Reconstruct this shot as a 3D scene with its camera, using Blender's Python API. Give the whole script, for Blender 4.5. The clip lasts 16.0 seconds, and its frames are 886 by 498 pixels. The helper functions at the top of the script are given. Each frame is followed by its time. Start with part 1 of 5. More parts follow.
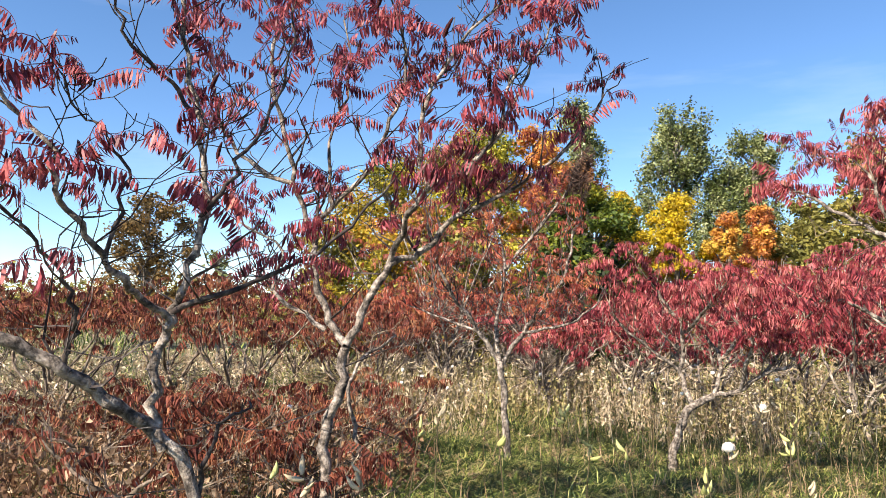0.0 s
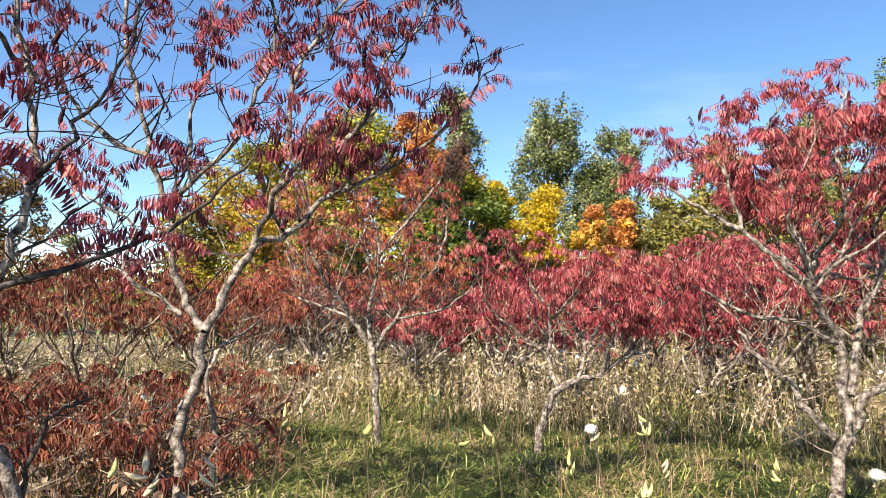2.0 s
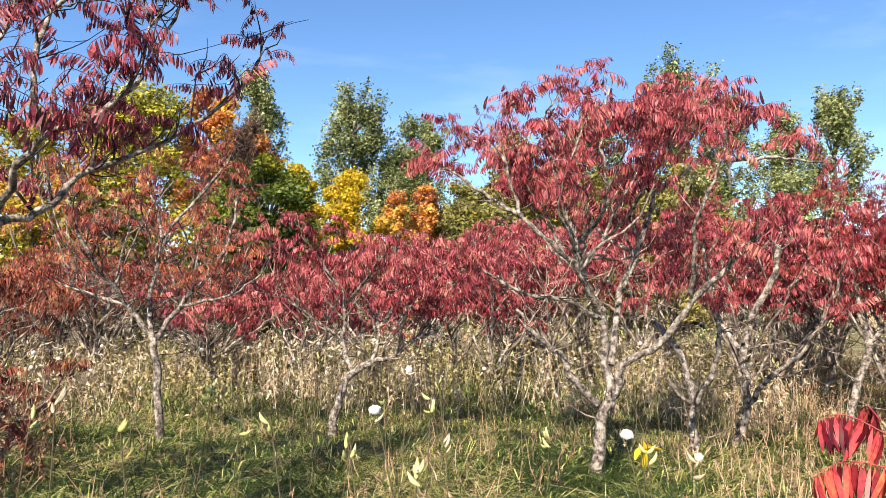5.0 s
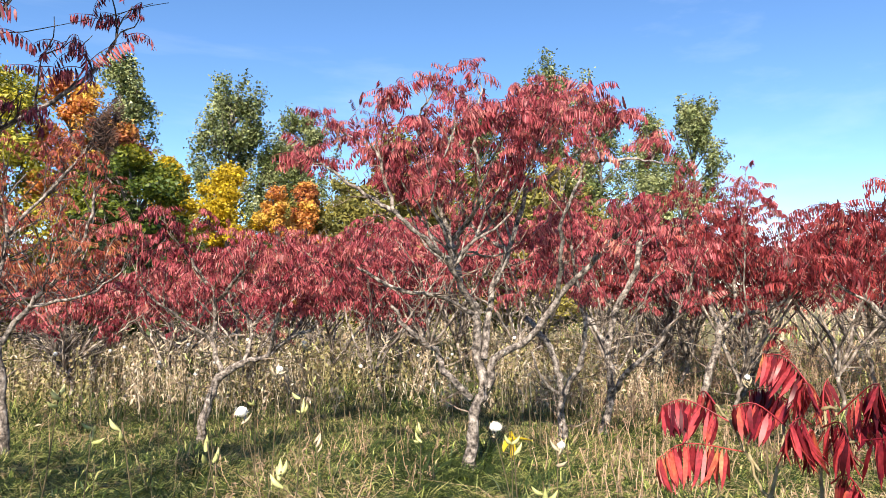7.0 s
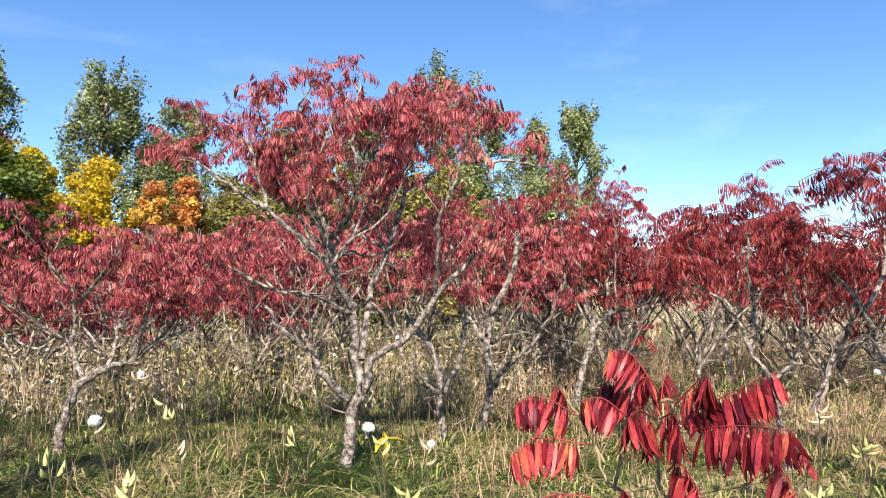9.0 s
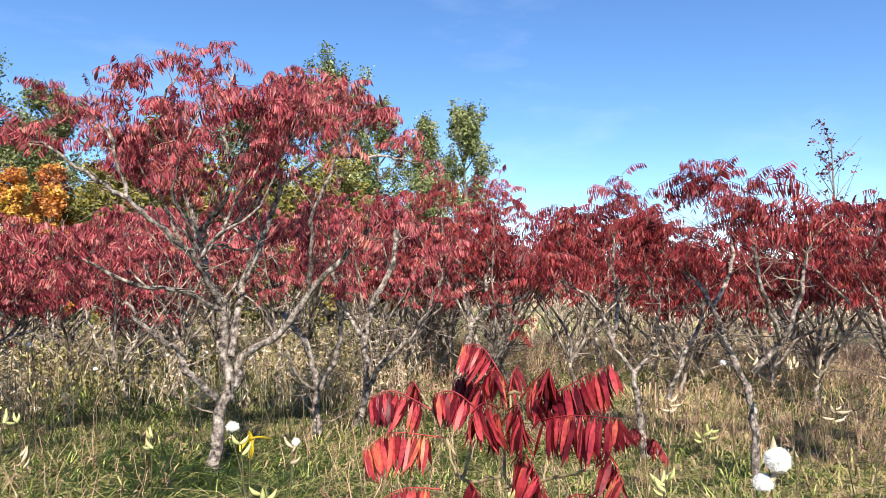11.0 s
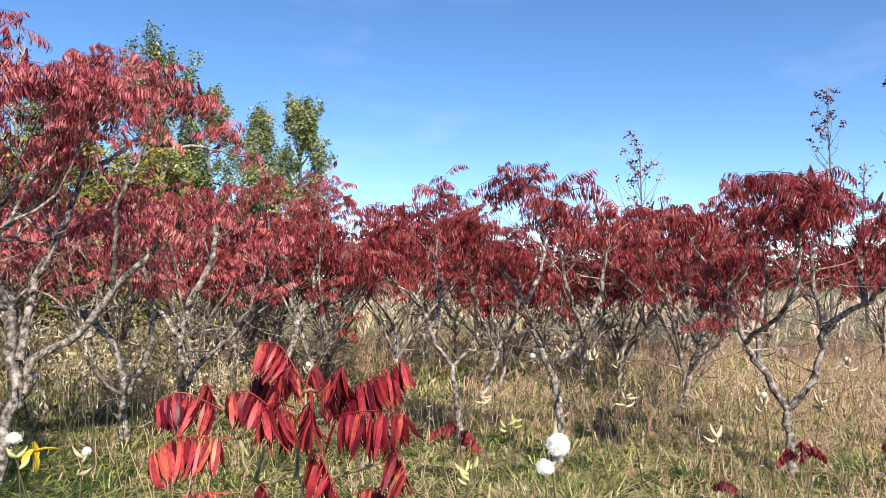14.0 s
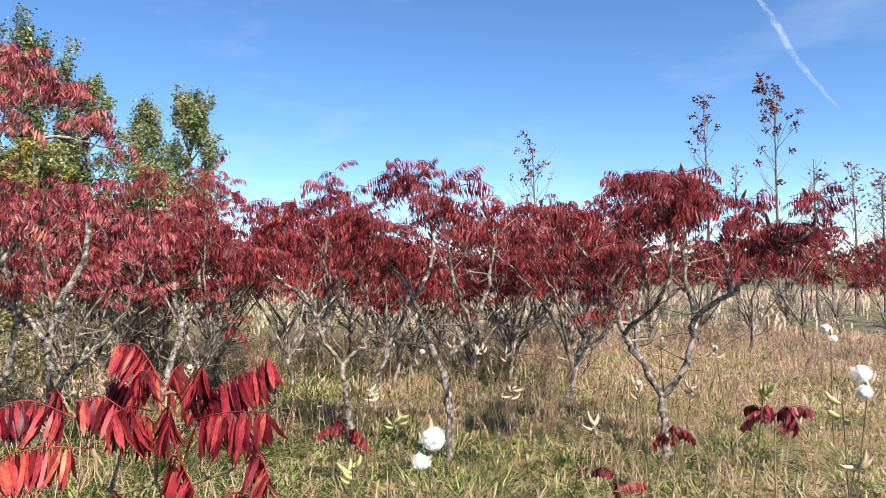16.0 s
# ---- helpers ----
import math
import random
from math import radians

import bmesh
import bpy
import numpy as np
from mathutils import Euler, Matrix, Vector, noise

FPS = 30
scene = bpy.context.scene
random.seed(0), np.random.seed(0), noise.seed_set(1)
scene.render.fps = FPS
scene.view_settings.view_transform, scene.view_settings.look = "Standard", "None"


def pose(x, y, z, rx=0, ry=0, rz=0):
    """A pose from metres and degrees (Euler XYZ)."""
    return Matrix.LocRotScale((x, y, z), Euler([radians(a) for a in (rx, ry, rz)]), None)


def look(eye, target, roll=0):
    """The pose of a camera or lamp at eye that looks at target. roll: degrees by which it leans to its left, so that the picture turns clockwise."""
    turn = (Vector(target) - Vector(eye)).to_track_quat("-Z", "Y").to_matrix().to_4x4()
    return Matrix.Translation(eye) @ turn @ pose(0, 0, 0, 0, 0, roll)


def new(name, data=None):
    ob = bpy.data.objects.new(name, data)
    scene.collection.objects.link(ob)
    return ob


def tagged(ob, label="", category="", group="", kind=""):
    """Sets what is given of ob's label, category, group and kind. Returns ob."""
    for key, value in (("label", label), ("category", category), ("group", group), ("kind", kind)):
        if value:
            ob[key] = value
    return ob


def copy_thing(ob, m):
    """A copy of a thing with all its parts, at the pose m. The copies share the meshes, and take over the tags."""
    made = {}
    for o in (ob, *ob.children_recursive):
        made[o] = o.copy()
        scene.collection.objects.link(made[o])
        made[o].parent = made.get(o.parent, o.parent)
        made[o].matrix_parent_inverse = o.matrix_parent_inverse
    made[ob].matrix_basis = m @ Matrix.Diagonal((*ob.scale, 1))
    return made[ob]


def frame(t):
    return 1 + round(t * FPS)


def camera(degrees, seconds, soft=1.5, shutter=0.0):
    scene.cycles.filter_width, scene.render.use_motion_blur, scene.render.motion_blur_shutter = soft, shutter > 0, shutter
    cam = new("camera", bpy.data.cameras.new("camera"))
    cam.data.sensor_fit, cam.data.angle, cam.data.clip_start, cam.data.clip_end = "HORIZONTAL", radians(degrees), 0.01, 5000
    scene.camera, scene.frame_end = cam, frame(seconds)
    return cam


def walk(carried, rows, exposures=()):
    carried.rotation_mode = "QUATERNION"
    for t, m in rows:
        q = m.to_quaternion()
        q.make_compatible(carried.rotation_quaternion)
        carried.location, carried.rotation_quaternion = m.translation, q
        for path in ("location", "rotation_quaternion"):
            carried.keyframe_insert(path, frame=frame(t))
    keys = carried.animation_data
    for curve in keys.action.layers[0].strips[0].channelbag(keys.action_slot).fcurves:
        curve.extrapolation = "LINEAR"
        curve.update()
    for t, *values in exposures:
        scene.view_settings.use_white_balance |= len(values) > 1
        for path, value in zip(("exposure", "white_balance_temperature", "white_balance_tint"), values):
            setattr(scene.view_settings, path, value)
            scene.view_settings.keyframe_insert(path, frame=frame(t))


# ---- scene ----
cam = camera(64.2, 16.0, soft=0.6)
PATH = [
    (0.0, (-0.034, -0.118, 1.498), (-0.124, 1.872, 1.678), 1.0),
    (0.5, (-0.023, -0.089, 1.497), (-0.039, 1.903, 1.674), 1.1),
    (1.0, (-0.017, -0.046, 1.497), (0.052, 1.946, 1.666), 1.2),
    (1.5, (-0.005, -0.014, 1.494), (0.156, 1.973, 1.655), 1.4),
    (2.0, (-0.000, 0.001, 1.485), (0.257, 1.979, 1.635), 1.3),
    (2.5, (0.009, 0.019, 1.491), (0.364, 1.982, 1.628), 1.3),
    (3.0, (0.036, 0.024, 1.484), (0.484, 1.969, 1.611), 1.1),
    (3.5, (0.064, 0.035, 1.477), (0.602, 1.957, 1.598), 0.8),
    (4.0, (0.093, 0.029, 1.475), (0.715, 1.926, 1.594), 0.6),
    (6.5, (0.194, 0.007, 1.469), (1.193, 1.737, 1.579), -0.1),
    (7.0, (0.213, 0.004, 1.466), (1.282, 1.691, 1.575), -0.2),
    (7.5, (0.247, 0.005, 1.464), (1.381, 1.649, 1.572), -0.5),
    (8.0, (0.277, -0.005, 1.463), (1.475, 1.593, 1.572), -0.5),
    (8.5, (0.300, -0.010, 1.467), (1.557, 1.542, 1.574), -0.4),
    (9.0, (0.317, -0.040, 1.465), (1.630, 1.466, 1.571), -0.4),
    (11.5, (0.420, -0.122, 1.460), (2.001, 1.100, 1.549), -0.1),
    (12.0, (0.432, -0.140, 1.463), (2.060, 1.019, 1.547), -0.1),
    (12.5, (0.433, -0.170, 1.464), (2.102, 0.929, 1.545), -0.1),
    (13.0, (0.438, -0.189, 1.461), (2.146, 0.848, 1.542), 0.1),
    (13.5, (0.454, -0.199, 1.456), (2.201, 0.771, 1.540), 0.0),
    (14.0, (0.467, -0.215, 1.460), (2.248, 0.691, 1.545), 0.0),
    (14.5, (0.487, -0.225, 1.457), (2.301, 0.612, 1.542), -0.1),
    (15.0, (0.491, -0.255, 1.457), (2.335, 0.516, 1.540), -0.4),
    (15.5, (0.507, -0.273, 1.450), (2.376, 0.435, 1.532), -0.6),
    (16.0, (0.528, -0.282, 1.447), (2.419, 0.364, 1.525), -0.7),
]
walk(cam, [(t, look(eye, aim, roll)) for t, eye, aim, roll in PATH],
     exposures=((0.0, 1.28, 7400, 10), (3.0, 1.32, 7500, 10), (7.5, 1.22, 7050, 10), (9.0, 1.16, 6900, 10), (12.0, 1.04, 6750, 10), (16.0, 0.95, 6700, 10)))

# ---- light ----
SUN_TO = Vector((-0.67, -0.74, 0.84)).normalized()
sun_data = bpy.data.lights.new("sun", "SUN")
sun_data.energy, sun_data.angle, sun_data.color = 5.0, radians(0.53), (1.0, 0.95, 0.87)
sun = new("sun", sun_data)
sun.matrix_world = look(SUN_TO * 50, (0, 0, 0))
world = bpy.data.worlds.new("sky")
scene.world = world
world.use_nodes = True
wn, wl = world.node_tree.nodes, world.node_tree.links
wn.clear()
sky = wn.new("ShaderNodeTexSky")
sky.sky_type, sky.sun_disc = "NISHITA", False
sky.sun_elevation, sky.sun_rotation = math.asin(SUN_TO.z), math.atan2(SUN_TO.x, SUN_TO.y)
sky.air_density, sky.dust_density, sky.ozone_density, sky.altitude = 1.0, 0.0, 3.0, 2500
back = wn.new("ShaderNodeBackground")
back.inputs["Strength"].default_value = 0.100
sky_out = wn.new("ShaderNodeOutputWorld")
rich = wn.new("ShaderNodeHueSaturation")
rich.inputs["Saturation"].default_value = 1.15
# thin high cloud, drawn out along one wind
where = wn.new("ShaderNodeTexCoord")
wind = wn.new("ShaderNodeMapping")
wind.inputs["Scale"].default_value, wind.inputs["Rotation"].default_value = (1.2, 3.2, 9.0), (0.15, 0.2, 0.6)
veil = wn.new("ShaderNodeTexNoise")
veil.inputs["Scale"].default_value, veil.inputs["Detail"].default_value, veil.inputs["Roughness"].default_value = 1.1, 6.0, 0.6
thin = wn.new("ShaderNodeValToRGB")
thin.color_ramp.elements[0].position, thin.color_ramp.elements[1].position = 0.52, 0.85
thin.color_ramp.elements[1].color = (0.15, 0.15, 0.15, 1)
cloudy = wn.new("ShaderNodeMix")
cloudy.data_type = "RGBA"
cloudy.inputs[7].default_value = (7.5, 8.0, 8.6, 1)
wl.new(where.outputs["Generated"], wind.inputs[0])
wl.new(wind.outputs[0], veil.inputs["Vector"])
wl.new(veil.outputs[0], thin.inputs[0])
wl.new(thin.outputs[0], cloudy.inputs[0])
wl.new(sky.outputs[0], rich.inputs["Color"])
cool = wn.new("ShaderNodeMix")
cool.data_type, cool.blend_type = "RGBA", "MULTIPLY"
cool.inputs[0].default_value, cool.inputs[7].default_value = 1.0, (1.03, 1.05, 1.10, 1)
wl.new(rich.outputs[0], cool.inputs[6])
wl.new(cool.outputs[2], cloudy.inputs[6])
wl.new(cloudy.outputs[2], back.inputs[0])
wl.new(back.outputs[0], sky_out.inputs[0])
scene.view_settings.exposure = 1.12


# ---- materials ----
class Nodes:
    """Short hand for building a node material."""

    def __init__(self, name):
        self.mat = bpy.data.materials.new(name)
        self.mat.use_nodes = True
        self.t = self.mat.node_tree
        self.t.nodes.clear()

    def add(self, kind, **values):
        n = self.t.nodes.new(kind)
        for k, v in values.items():
            n.inputs[k].default_value = v
        return n

    def link(self, a, b):
        self.t.links.new(a, b)

    def value(self, op, a, b):
        n = self.t.nodes.new("ShaderNodeMath")
        n.operation = op
        for i, v in enumerate((a, b)):
            if isinstance(v, (int, float)):
                n.inputs[i].default_value = v
            else:
                self.link(v, n.inputs[i])
        return n.outputs[0]

    def ramp(self, fac, stops):
        n = self.t.nodes.new("ShaderNodeValToRGB")
        e = n.color_ramp.elements
        while len(e) < len(stops):
            e.new(0.5)
        for el, (p, c) in zip(e, stops):
            el.position, el.color = p, (*c, 1)
        self.link(fac, n.inputs[0])
        return n.outputs[0]

    def noise(self, scale, detail=2.0, rough=0.55, where="Position"):
        g = self.add("ShaderNodeNewGeometry") if where == "Position" else self.add("ShaderNodeTexCoord")
        n = self.add("ShaderNodeTexNoise", Scale=scale, Detail=detail, Roughness=rough)
        self.link(g.outputs[where], n.inputs["Vector"])
        return n.outputs[0]

    def mix(self, fac, a, b):
        n = self.t.nodes.new("ShaderNodeMix")
        n.data_type = "RGBA"
        self.link(fac, n.inputs[0])
        self.link(a, n.inputs[6])
        self.link(b, n.inputs[7])
        return n.outputs[2]

    def out(self, shader):
        o = self.add("ShaderNodeOutputMaterial")
        self.link(shader, o.inputs[0])
        return self.mat


def leaf_material(name, stops, through_light=0.28, rough=0.5, patch=2.5, spread=(0.3, 0.45, 0.45)):
    """Leaf with colours that drift over the crown, from leaf to leaf and from plant to plant."""
    m = Nodes(name)
    geo, info = m.add("ShaderNodeNewGeometry"), m.add("ShaderNodeObjectInfo")
    a = m.value("MULTIPLY", geo.outputs["Random Per Island"], spread[0])
    b = m.value("MULTIPLY", m.value("SUBTRACT", m.noise(patch), 0.25), spread[1] * 2)
    tone = m.t.nodes.new("ShaderNodeAttribute")
    tone.attribute_name = "tone"
    c = m.value("MULTIPLY", m.value("FRACT", m.value("ADD", info.outputs["Random"], tone.outputs["Fac"]), 0), spread[2])
    f = m.value("MULTIPLY", m.value("ADD", m.value("ADD", a, b), c), 1 / (sum(spread)))
    col = m.ramp(f, stops)
    wither = m.value("ADD", geo.outputs["Random Per Island"], m.value("MULTIPLY", m.noise(37, 1.0), 0.35))
    fade = m.ramp(wither, [(0.0, (0.30, 0.30, 0.30)), (0.34, (0.55, 0.5, 0.5)), (0.55, (1.0, 1.0, 1.0)), (1.0, (1.12, 1.12, 1.12))])
    dim = m.t.nodes.new("ShaderNodeMix")
    dim.data_type, dim.blend_type = "RGBA", "MULTIPLY"
    dim.inputs[0].default_value = 1.0
    m.link(col, dim.inputs[6])
    m.link(fade, dim.inputs[7])
    col = dim.outputs[2]
    fine = m.ramp(m.noise(90, 1.0), [(0.3, (0.62, 0.6, 0.58)), (0.65, (1.0, 1.0, 1.0))])
    mul = m.t.nodes.new("ShaderNodeMix")
    mul.data_type, mul.blend_type = "RGBA", "MULTIPLY"
    mul.inputs[0].default_value = 1.0
    m.link(col, mul.inputs[6])
    m.link(fine, mul.inputs[7])
    col = mul.outputs[2]
    p = m.add("ShaderNodeBsdfPrincipled", Roughness=rough)
    p.inputs["Specular IOR Level"].default_value = 0.35
    tr = m.add("ShaderNodeBsdfTranslucent")
    mx = m.add("ShaderNodeMixShader", Fac=through_light)
    m.link(col, p.inputs["Base Color"])
    m.link(col, tr.inputs["Color"])
    m.link(p.outputs[0], mx.inputs[1])
    m.link(tr.outputs[0], mx.inputs[2])
    return m.out(mx.outputs[0])


def rough_material(name, stops, scale, rough=0.85, bump=0.3, bump_scale=60, where="Position", island=0.0):
    m = Nodes(name)
    f = m.noise(scale, 5.0, 0.65, where)
    if island:
        geo = m.add("ShaderNodeNewGeometry")
        f = m.value("ADD", f, m.value("MULTIPLY", m.value("SUBTRACT", geo.outputs["Random Per Island"], 0.5), island))
    p = m.add("ShaderNodeBsdfPrincipled", Roughness=rough)
    p.inputs["Specular IOR Level"].default_value = 0.25
    m.link(m.ramp(f, stops), p.inputs["Base Color"])
    if bump:
        b = m.add("ShaderNodeBump", Strength=bump, Distance=0.01)
        m.link(m.noise(bump_scale, 4.0, 0.6, where), b.inputs["Height"])
        m.link(b.outputs[0], p.inputs["Normal"])
    return m.out(p.outputs[0])


RED = [(0.06, (0.050, 0.008, 0.014)), (0.26, (0.20, 0.024, 0.038)), (0.48, (0.39, 0.062, 0.080)), (0.70, (0.54, 0.155, 0.155)), (0.90, (0.58, 0.26, 0.17))]
DUSKY = [(0.10, (0.045, 0.010, 0.020)), (0.35, (0.16, 0.022, 0.040)), (0.58, (0.36, 0.060, 0.080)), (0.78, (0.52, 0.15, 0.15)), (0.95, (0.46, 0.19, 0.09))]
DEEP = [(0.08, (0.050, 0.007, 0.011)), (0.34, (0.17, 0.018, 0.025)), (0.60, (0.33, 0.040, 0.045)), (0.80, (0.46, 0.095, 0.08)), (0.95, (0.50, 0.19, 0.09))]
EMBER = [(0.10, (0.10, 0.020, 0.016)), (0.36, (0.30, 0.052, 0.042)), (0.60, (0.44, 0.115, 0.065)), (0.80, (0.52, 0.21, 0.085)), (0.95, (0.46, 0.32, 0.11))]
DRY = [(0.12, (0.05, 0.018, 0.014)), (0.36, (0.16, 0.036, 0.025)), (0.6, (0.25, 0.066, 0.038)), (0.85, (0.38, 0.19, 0.085))]
leaf_red = leaf_material("sumac_leaf_red", RED)
leaf_dusky = leaf_material("sumac_leaf_dusky", DUSKY)
leaf_deep = leaf_material("sumac_leaf_deep", DEEP)
leaf_ember = leaf_material("sumac_leaf_ember", EMBER)
leaf_dry = leaf_material("sumac_leaf_dry", DRY, 0.25, 0.7)
leaf_dead = leaf_material("dead_leaf", [(0.1, (0.022, 0.014, 0.012)), (0.5, (0.07, 0.038, 0.028)), (0.9, (0.20, 0.10, 0.055))], 0.15, 0.7)
leaf_wine = leaf_material("wine_leaf", [(0.15, (0.05, 0.012, 0.014)), (0.5, (0.16, 0.03, 0.03)), (0.85, (0.30, 0.08, 0.05))], 0.2, 0.6)
leaf_scarlet = leaf_material("sumac_leaf_scarlet", [(0.10, (0.06, 0.004, 0.012)), (0.34, (0.23, 0.014, 0.030)), (0.58, (0.46, 0.050, 0.060)), (0.78, (0.56, 0.12, 0.075)), (0.96, (0.64, 0.34, 0.11))], 0.30, 0.42, 11.0, (0.6, 0.6, 0.35))
leaf_poplar = leaf_material("poplar_leaf", [(0.1, (0.045, 0.066, 0.022)), (0.4, (0.155, 0.195, 0.060)), (0.65, (0.35, 0.385, 0.16)), (0.95, (0.56, 0.57, 0.31))], 0.25, 0.45, 1.1)
leaf_dark = leaf_material("dark_green_leaf", [(0.1, (0.02, 0.035, 0.012)), (0.5, (0.05, 0.085, 0.022)), (0.9, (0.13, 0.17, 0.04))], 0.25, 0.6, 1.2)
leaf_maple = leaf_material("turning_maple_leaf", [(0.15, (0.03, 0.06, 0.012)), (0.45, (0.09, 0.14, 0.022)), (0.66, (0.24, 0.26, 0.03)), (0.9, (0.64, 0.48, 0.03))], 0.35, 0.5, 0.55, (0.2, 0.8, 0.3))
leaf_gold = leaf_material("gold_leaf", [(0.15, (0.16, 0.18, 0.03)), (0.45, (0.44, 0.36, 0.04)), (0.65, (0.62, 0.40, 0.05)), (0.88, (0.62, 0.20, 0.06))], 0.35, 0.5, 0.6, (0.3, 0.8, 0.05))
leaf_yellow = leaf_material("yellow_leaf", [(0.1, (0.34, 0.30, 0.03)), (0.5, (0.70, 0.50, 0.03)), (0.9, (0.75, 0.58, 0.06))], 0.4, 0.5, 1.0)
leaf_orange = leaf_material("orange_leaf", [(0.02, (0.38, 0.095, 0.07)), (0.24, (0.66, 0.22, 0.09)), (0.5, (0.76, 0.36, 0.09)), (0.8, (0.78, 0.54, 0.10))], 0.4, 0.5, 0.9)
leaf_olive = leaf_material("olive_leaf", [(0.1, (0.08, 0.085, 0.024)), (0.45, (0.25, 0.235, 0.06)), (0.75, (0.44, 0.37, 0.09)), (0.95, (0.52, 0.34, 0.10))], 0.35, 0.6, 0.9)
leaf_lime = leaf_material("lime_leaf", [(0.1, (0.16, 0.19, 0.03)), (0.5, (0.40, 0.38, 0.05)), (0.75, (0.60, 0.50, 0.06)), (0.95, (0.62, 0.34, 0.06))], 0.35, 0.5, 0.7)
leaf_russet = leaf_material("russet_leaf", [(0.1, (0.16, 0.045, 0.035)), (0.45, (0.36, 0.10, 0.055)), (0.75, (0.52, 0.21, 0.06)), (0.95, (0.56, 0.36, 0.07))], 0.3, 0.55, 0.8)
leaf_bronze = leaf_material("bronze_leaf", [(0.1, (0.08, 0.07, 0.03)), (0.5, (0.23, 0.14, 0.05)), (0.9, (0.40, 0.24, 0.08))], 0.3, 0.6, 0.7)
bark = rough_material("lichen_bark", [(0.34, (0.026, 0.020, 0.017)), (0.44, (0.095, 0.078, 0.068)), (0.54, (0.25, 0.205, 0.175)), (0.70, (0.52, 0.455, 0.40))], 24, 0.9, 1.0, 110)
bark_twig = rough_material("twig_bark", [(0.34, (0.030, 0.021, 0.017)), (0.50, (0.13, 0.095, 0.072)), (0.68, (0.40, 0.32, 0.25))], 9, 0.85, 0.3, 90)
bark_dark = rough_material("dark_twig_bark", [(0.34, (0.018, 0.012, 0.012)), (0.54, (0.055, 0.042, 0.038)), (0.72, (0.20, 0.17, 0.15))], 16, 0.85, 0.5, 90)
# far thicket stems and twigs: sunlight under the crowns put into a paler colour
bark_sunlit = rough_material("sunlit_twig_bark", [(0.36, (0.04, 0.030, 0.026)), (0.5, (0.17, 0.135, 0.11)), (0.68, (0.48, 0.41, 0.35))], 9, 0.85, 0.0)
stem_tan = rough_material("sapling_stem", [(0.3, (0.10, 0.075, 0.04)), (0.55, (0.24, 0.19, 0.10)), (0.75, (0.38, 0.30, 0.19))], 30, 0.8, 0.3, 120)
bark_far = rough_material("grey_bark", [(0.3, (0.07, 0.055, 0.05)), (0.7, (0.26, 0.23, 0.20))], 3, 0.9, 0.0)
fruit = rough_material("fruit_velvet", [(0.3, (0.022, 0.006, 0.007)), (0.7, (0.085, 0.017, 0.018))], 80, 0.95, 1.0, 220)
soil = rough_material("thatch_soil", [(0.3, (0.06, 0.055, 0.025)), (0.5, (0.14, 0.125, 0.06)), (0.7, (0.27, 0.225, 0.13))], 3.5, 0.95, 0.8, 40)
pod_skin = rough_material("pod_skin", [(0.3, (0.27, 0.28, 0.09)), (0.55, (0.42, 0.41, 0.17)), (0.75, (0.52, 0.47, 0.26))], 14, 0.65, 0.3, 120)
pod_dry = rough_material("pod_dry", [(0.3, (0.27, 0.21, 0.13)), (0.6, (0.46, 0.37, 0.25)), (0.8, (0.62, 0.53, 0.39))], 12, 0.7, 0.3, 120)
silk = rough_material("seed_silk", [(0.3, (0.74, 0.71, 0.67)), (0.7, (0.85, 0.83, 0.79))], 60, 0.6, 0.6, 200)
stalk = rough_material("weed_stalk", [(0.3, (0.045, 0.035, 0.020)), (0.7, (0.13, 0.10, 0.055))], 9, 0.8, 0.0)


def grass_material():
    m = Nodes("meadow_grass")
    geo = m.add("ShaderNodeNewGeometry")
    sep = m.add("ShaderNodeSeparateXYZ")
    m.link(geo.outputs["Position"], sep.inputs[0])
    # straw takes over towards the east and south-east of the meadow
    east = m.value("MULTIPLY", m.value("MAXIMUM", m.value("SUBTRACT", m.value("SUBTRACT", sep.outputs[0], m.value("MULTIPLY", sep.outputs[1], 0.75)), 3.1), -3.2), 0.082)
    patch = m.value("ADD", m.value("ADD", m.value("MULTIPLY", m.value("SUBTRACT", m.noise(0.75, 3.0), 0.5), 2.0), m.value("MULTIPLY", m.value("SUBTRACT", m.noise(6.5, 1.0), 0.5), 1.6)), m.value("MULTIPLY", m.value("SUBTRACT", geo.outputs["Random Per Island"], 0.5), 1.5))
    f = m.value("ADD", m.value("ADD", patch, east), 0.20)
    col = m.ramp(f, [(0.0, (0.040, 0.068, 0.016)), (0.18, (0.25, 0.30, 0.060)), (0.40, (0.53, 0.54, 0.19)), (0.66, (0.53, 0.40, 0.215)), (0.80, (0.45, 0.295, 0.175)), (0.95, (0.60, 0.43, 0.30))])
    p = m.add("ShaderNodeBsdfPrincipled", Roughness=0.5)
    tr = m.add("ShaderNodeBsdfTranslucent")
    mx = m.add("ShaderNodeMixShader", Fac=0.36)
    m.link(col, p.inputs["Base Color"])
    m.link(col, tr.inputs["Color"])
    m.link(p.outputs[0], mx.inputs[1])
    m.link(tr.outputs[0], mx.inputs[2])
    return m.out(mx.outputs[0])


grass_mat = grass_material()


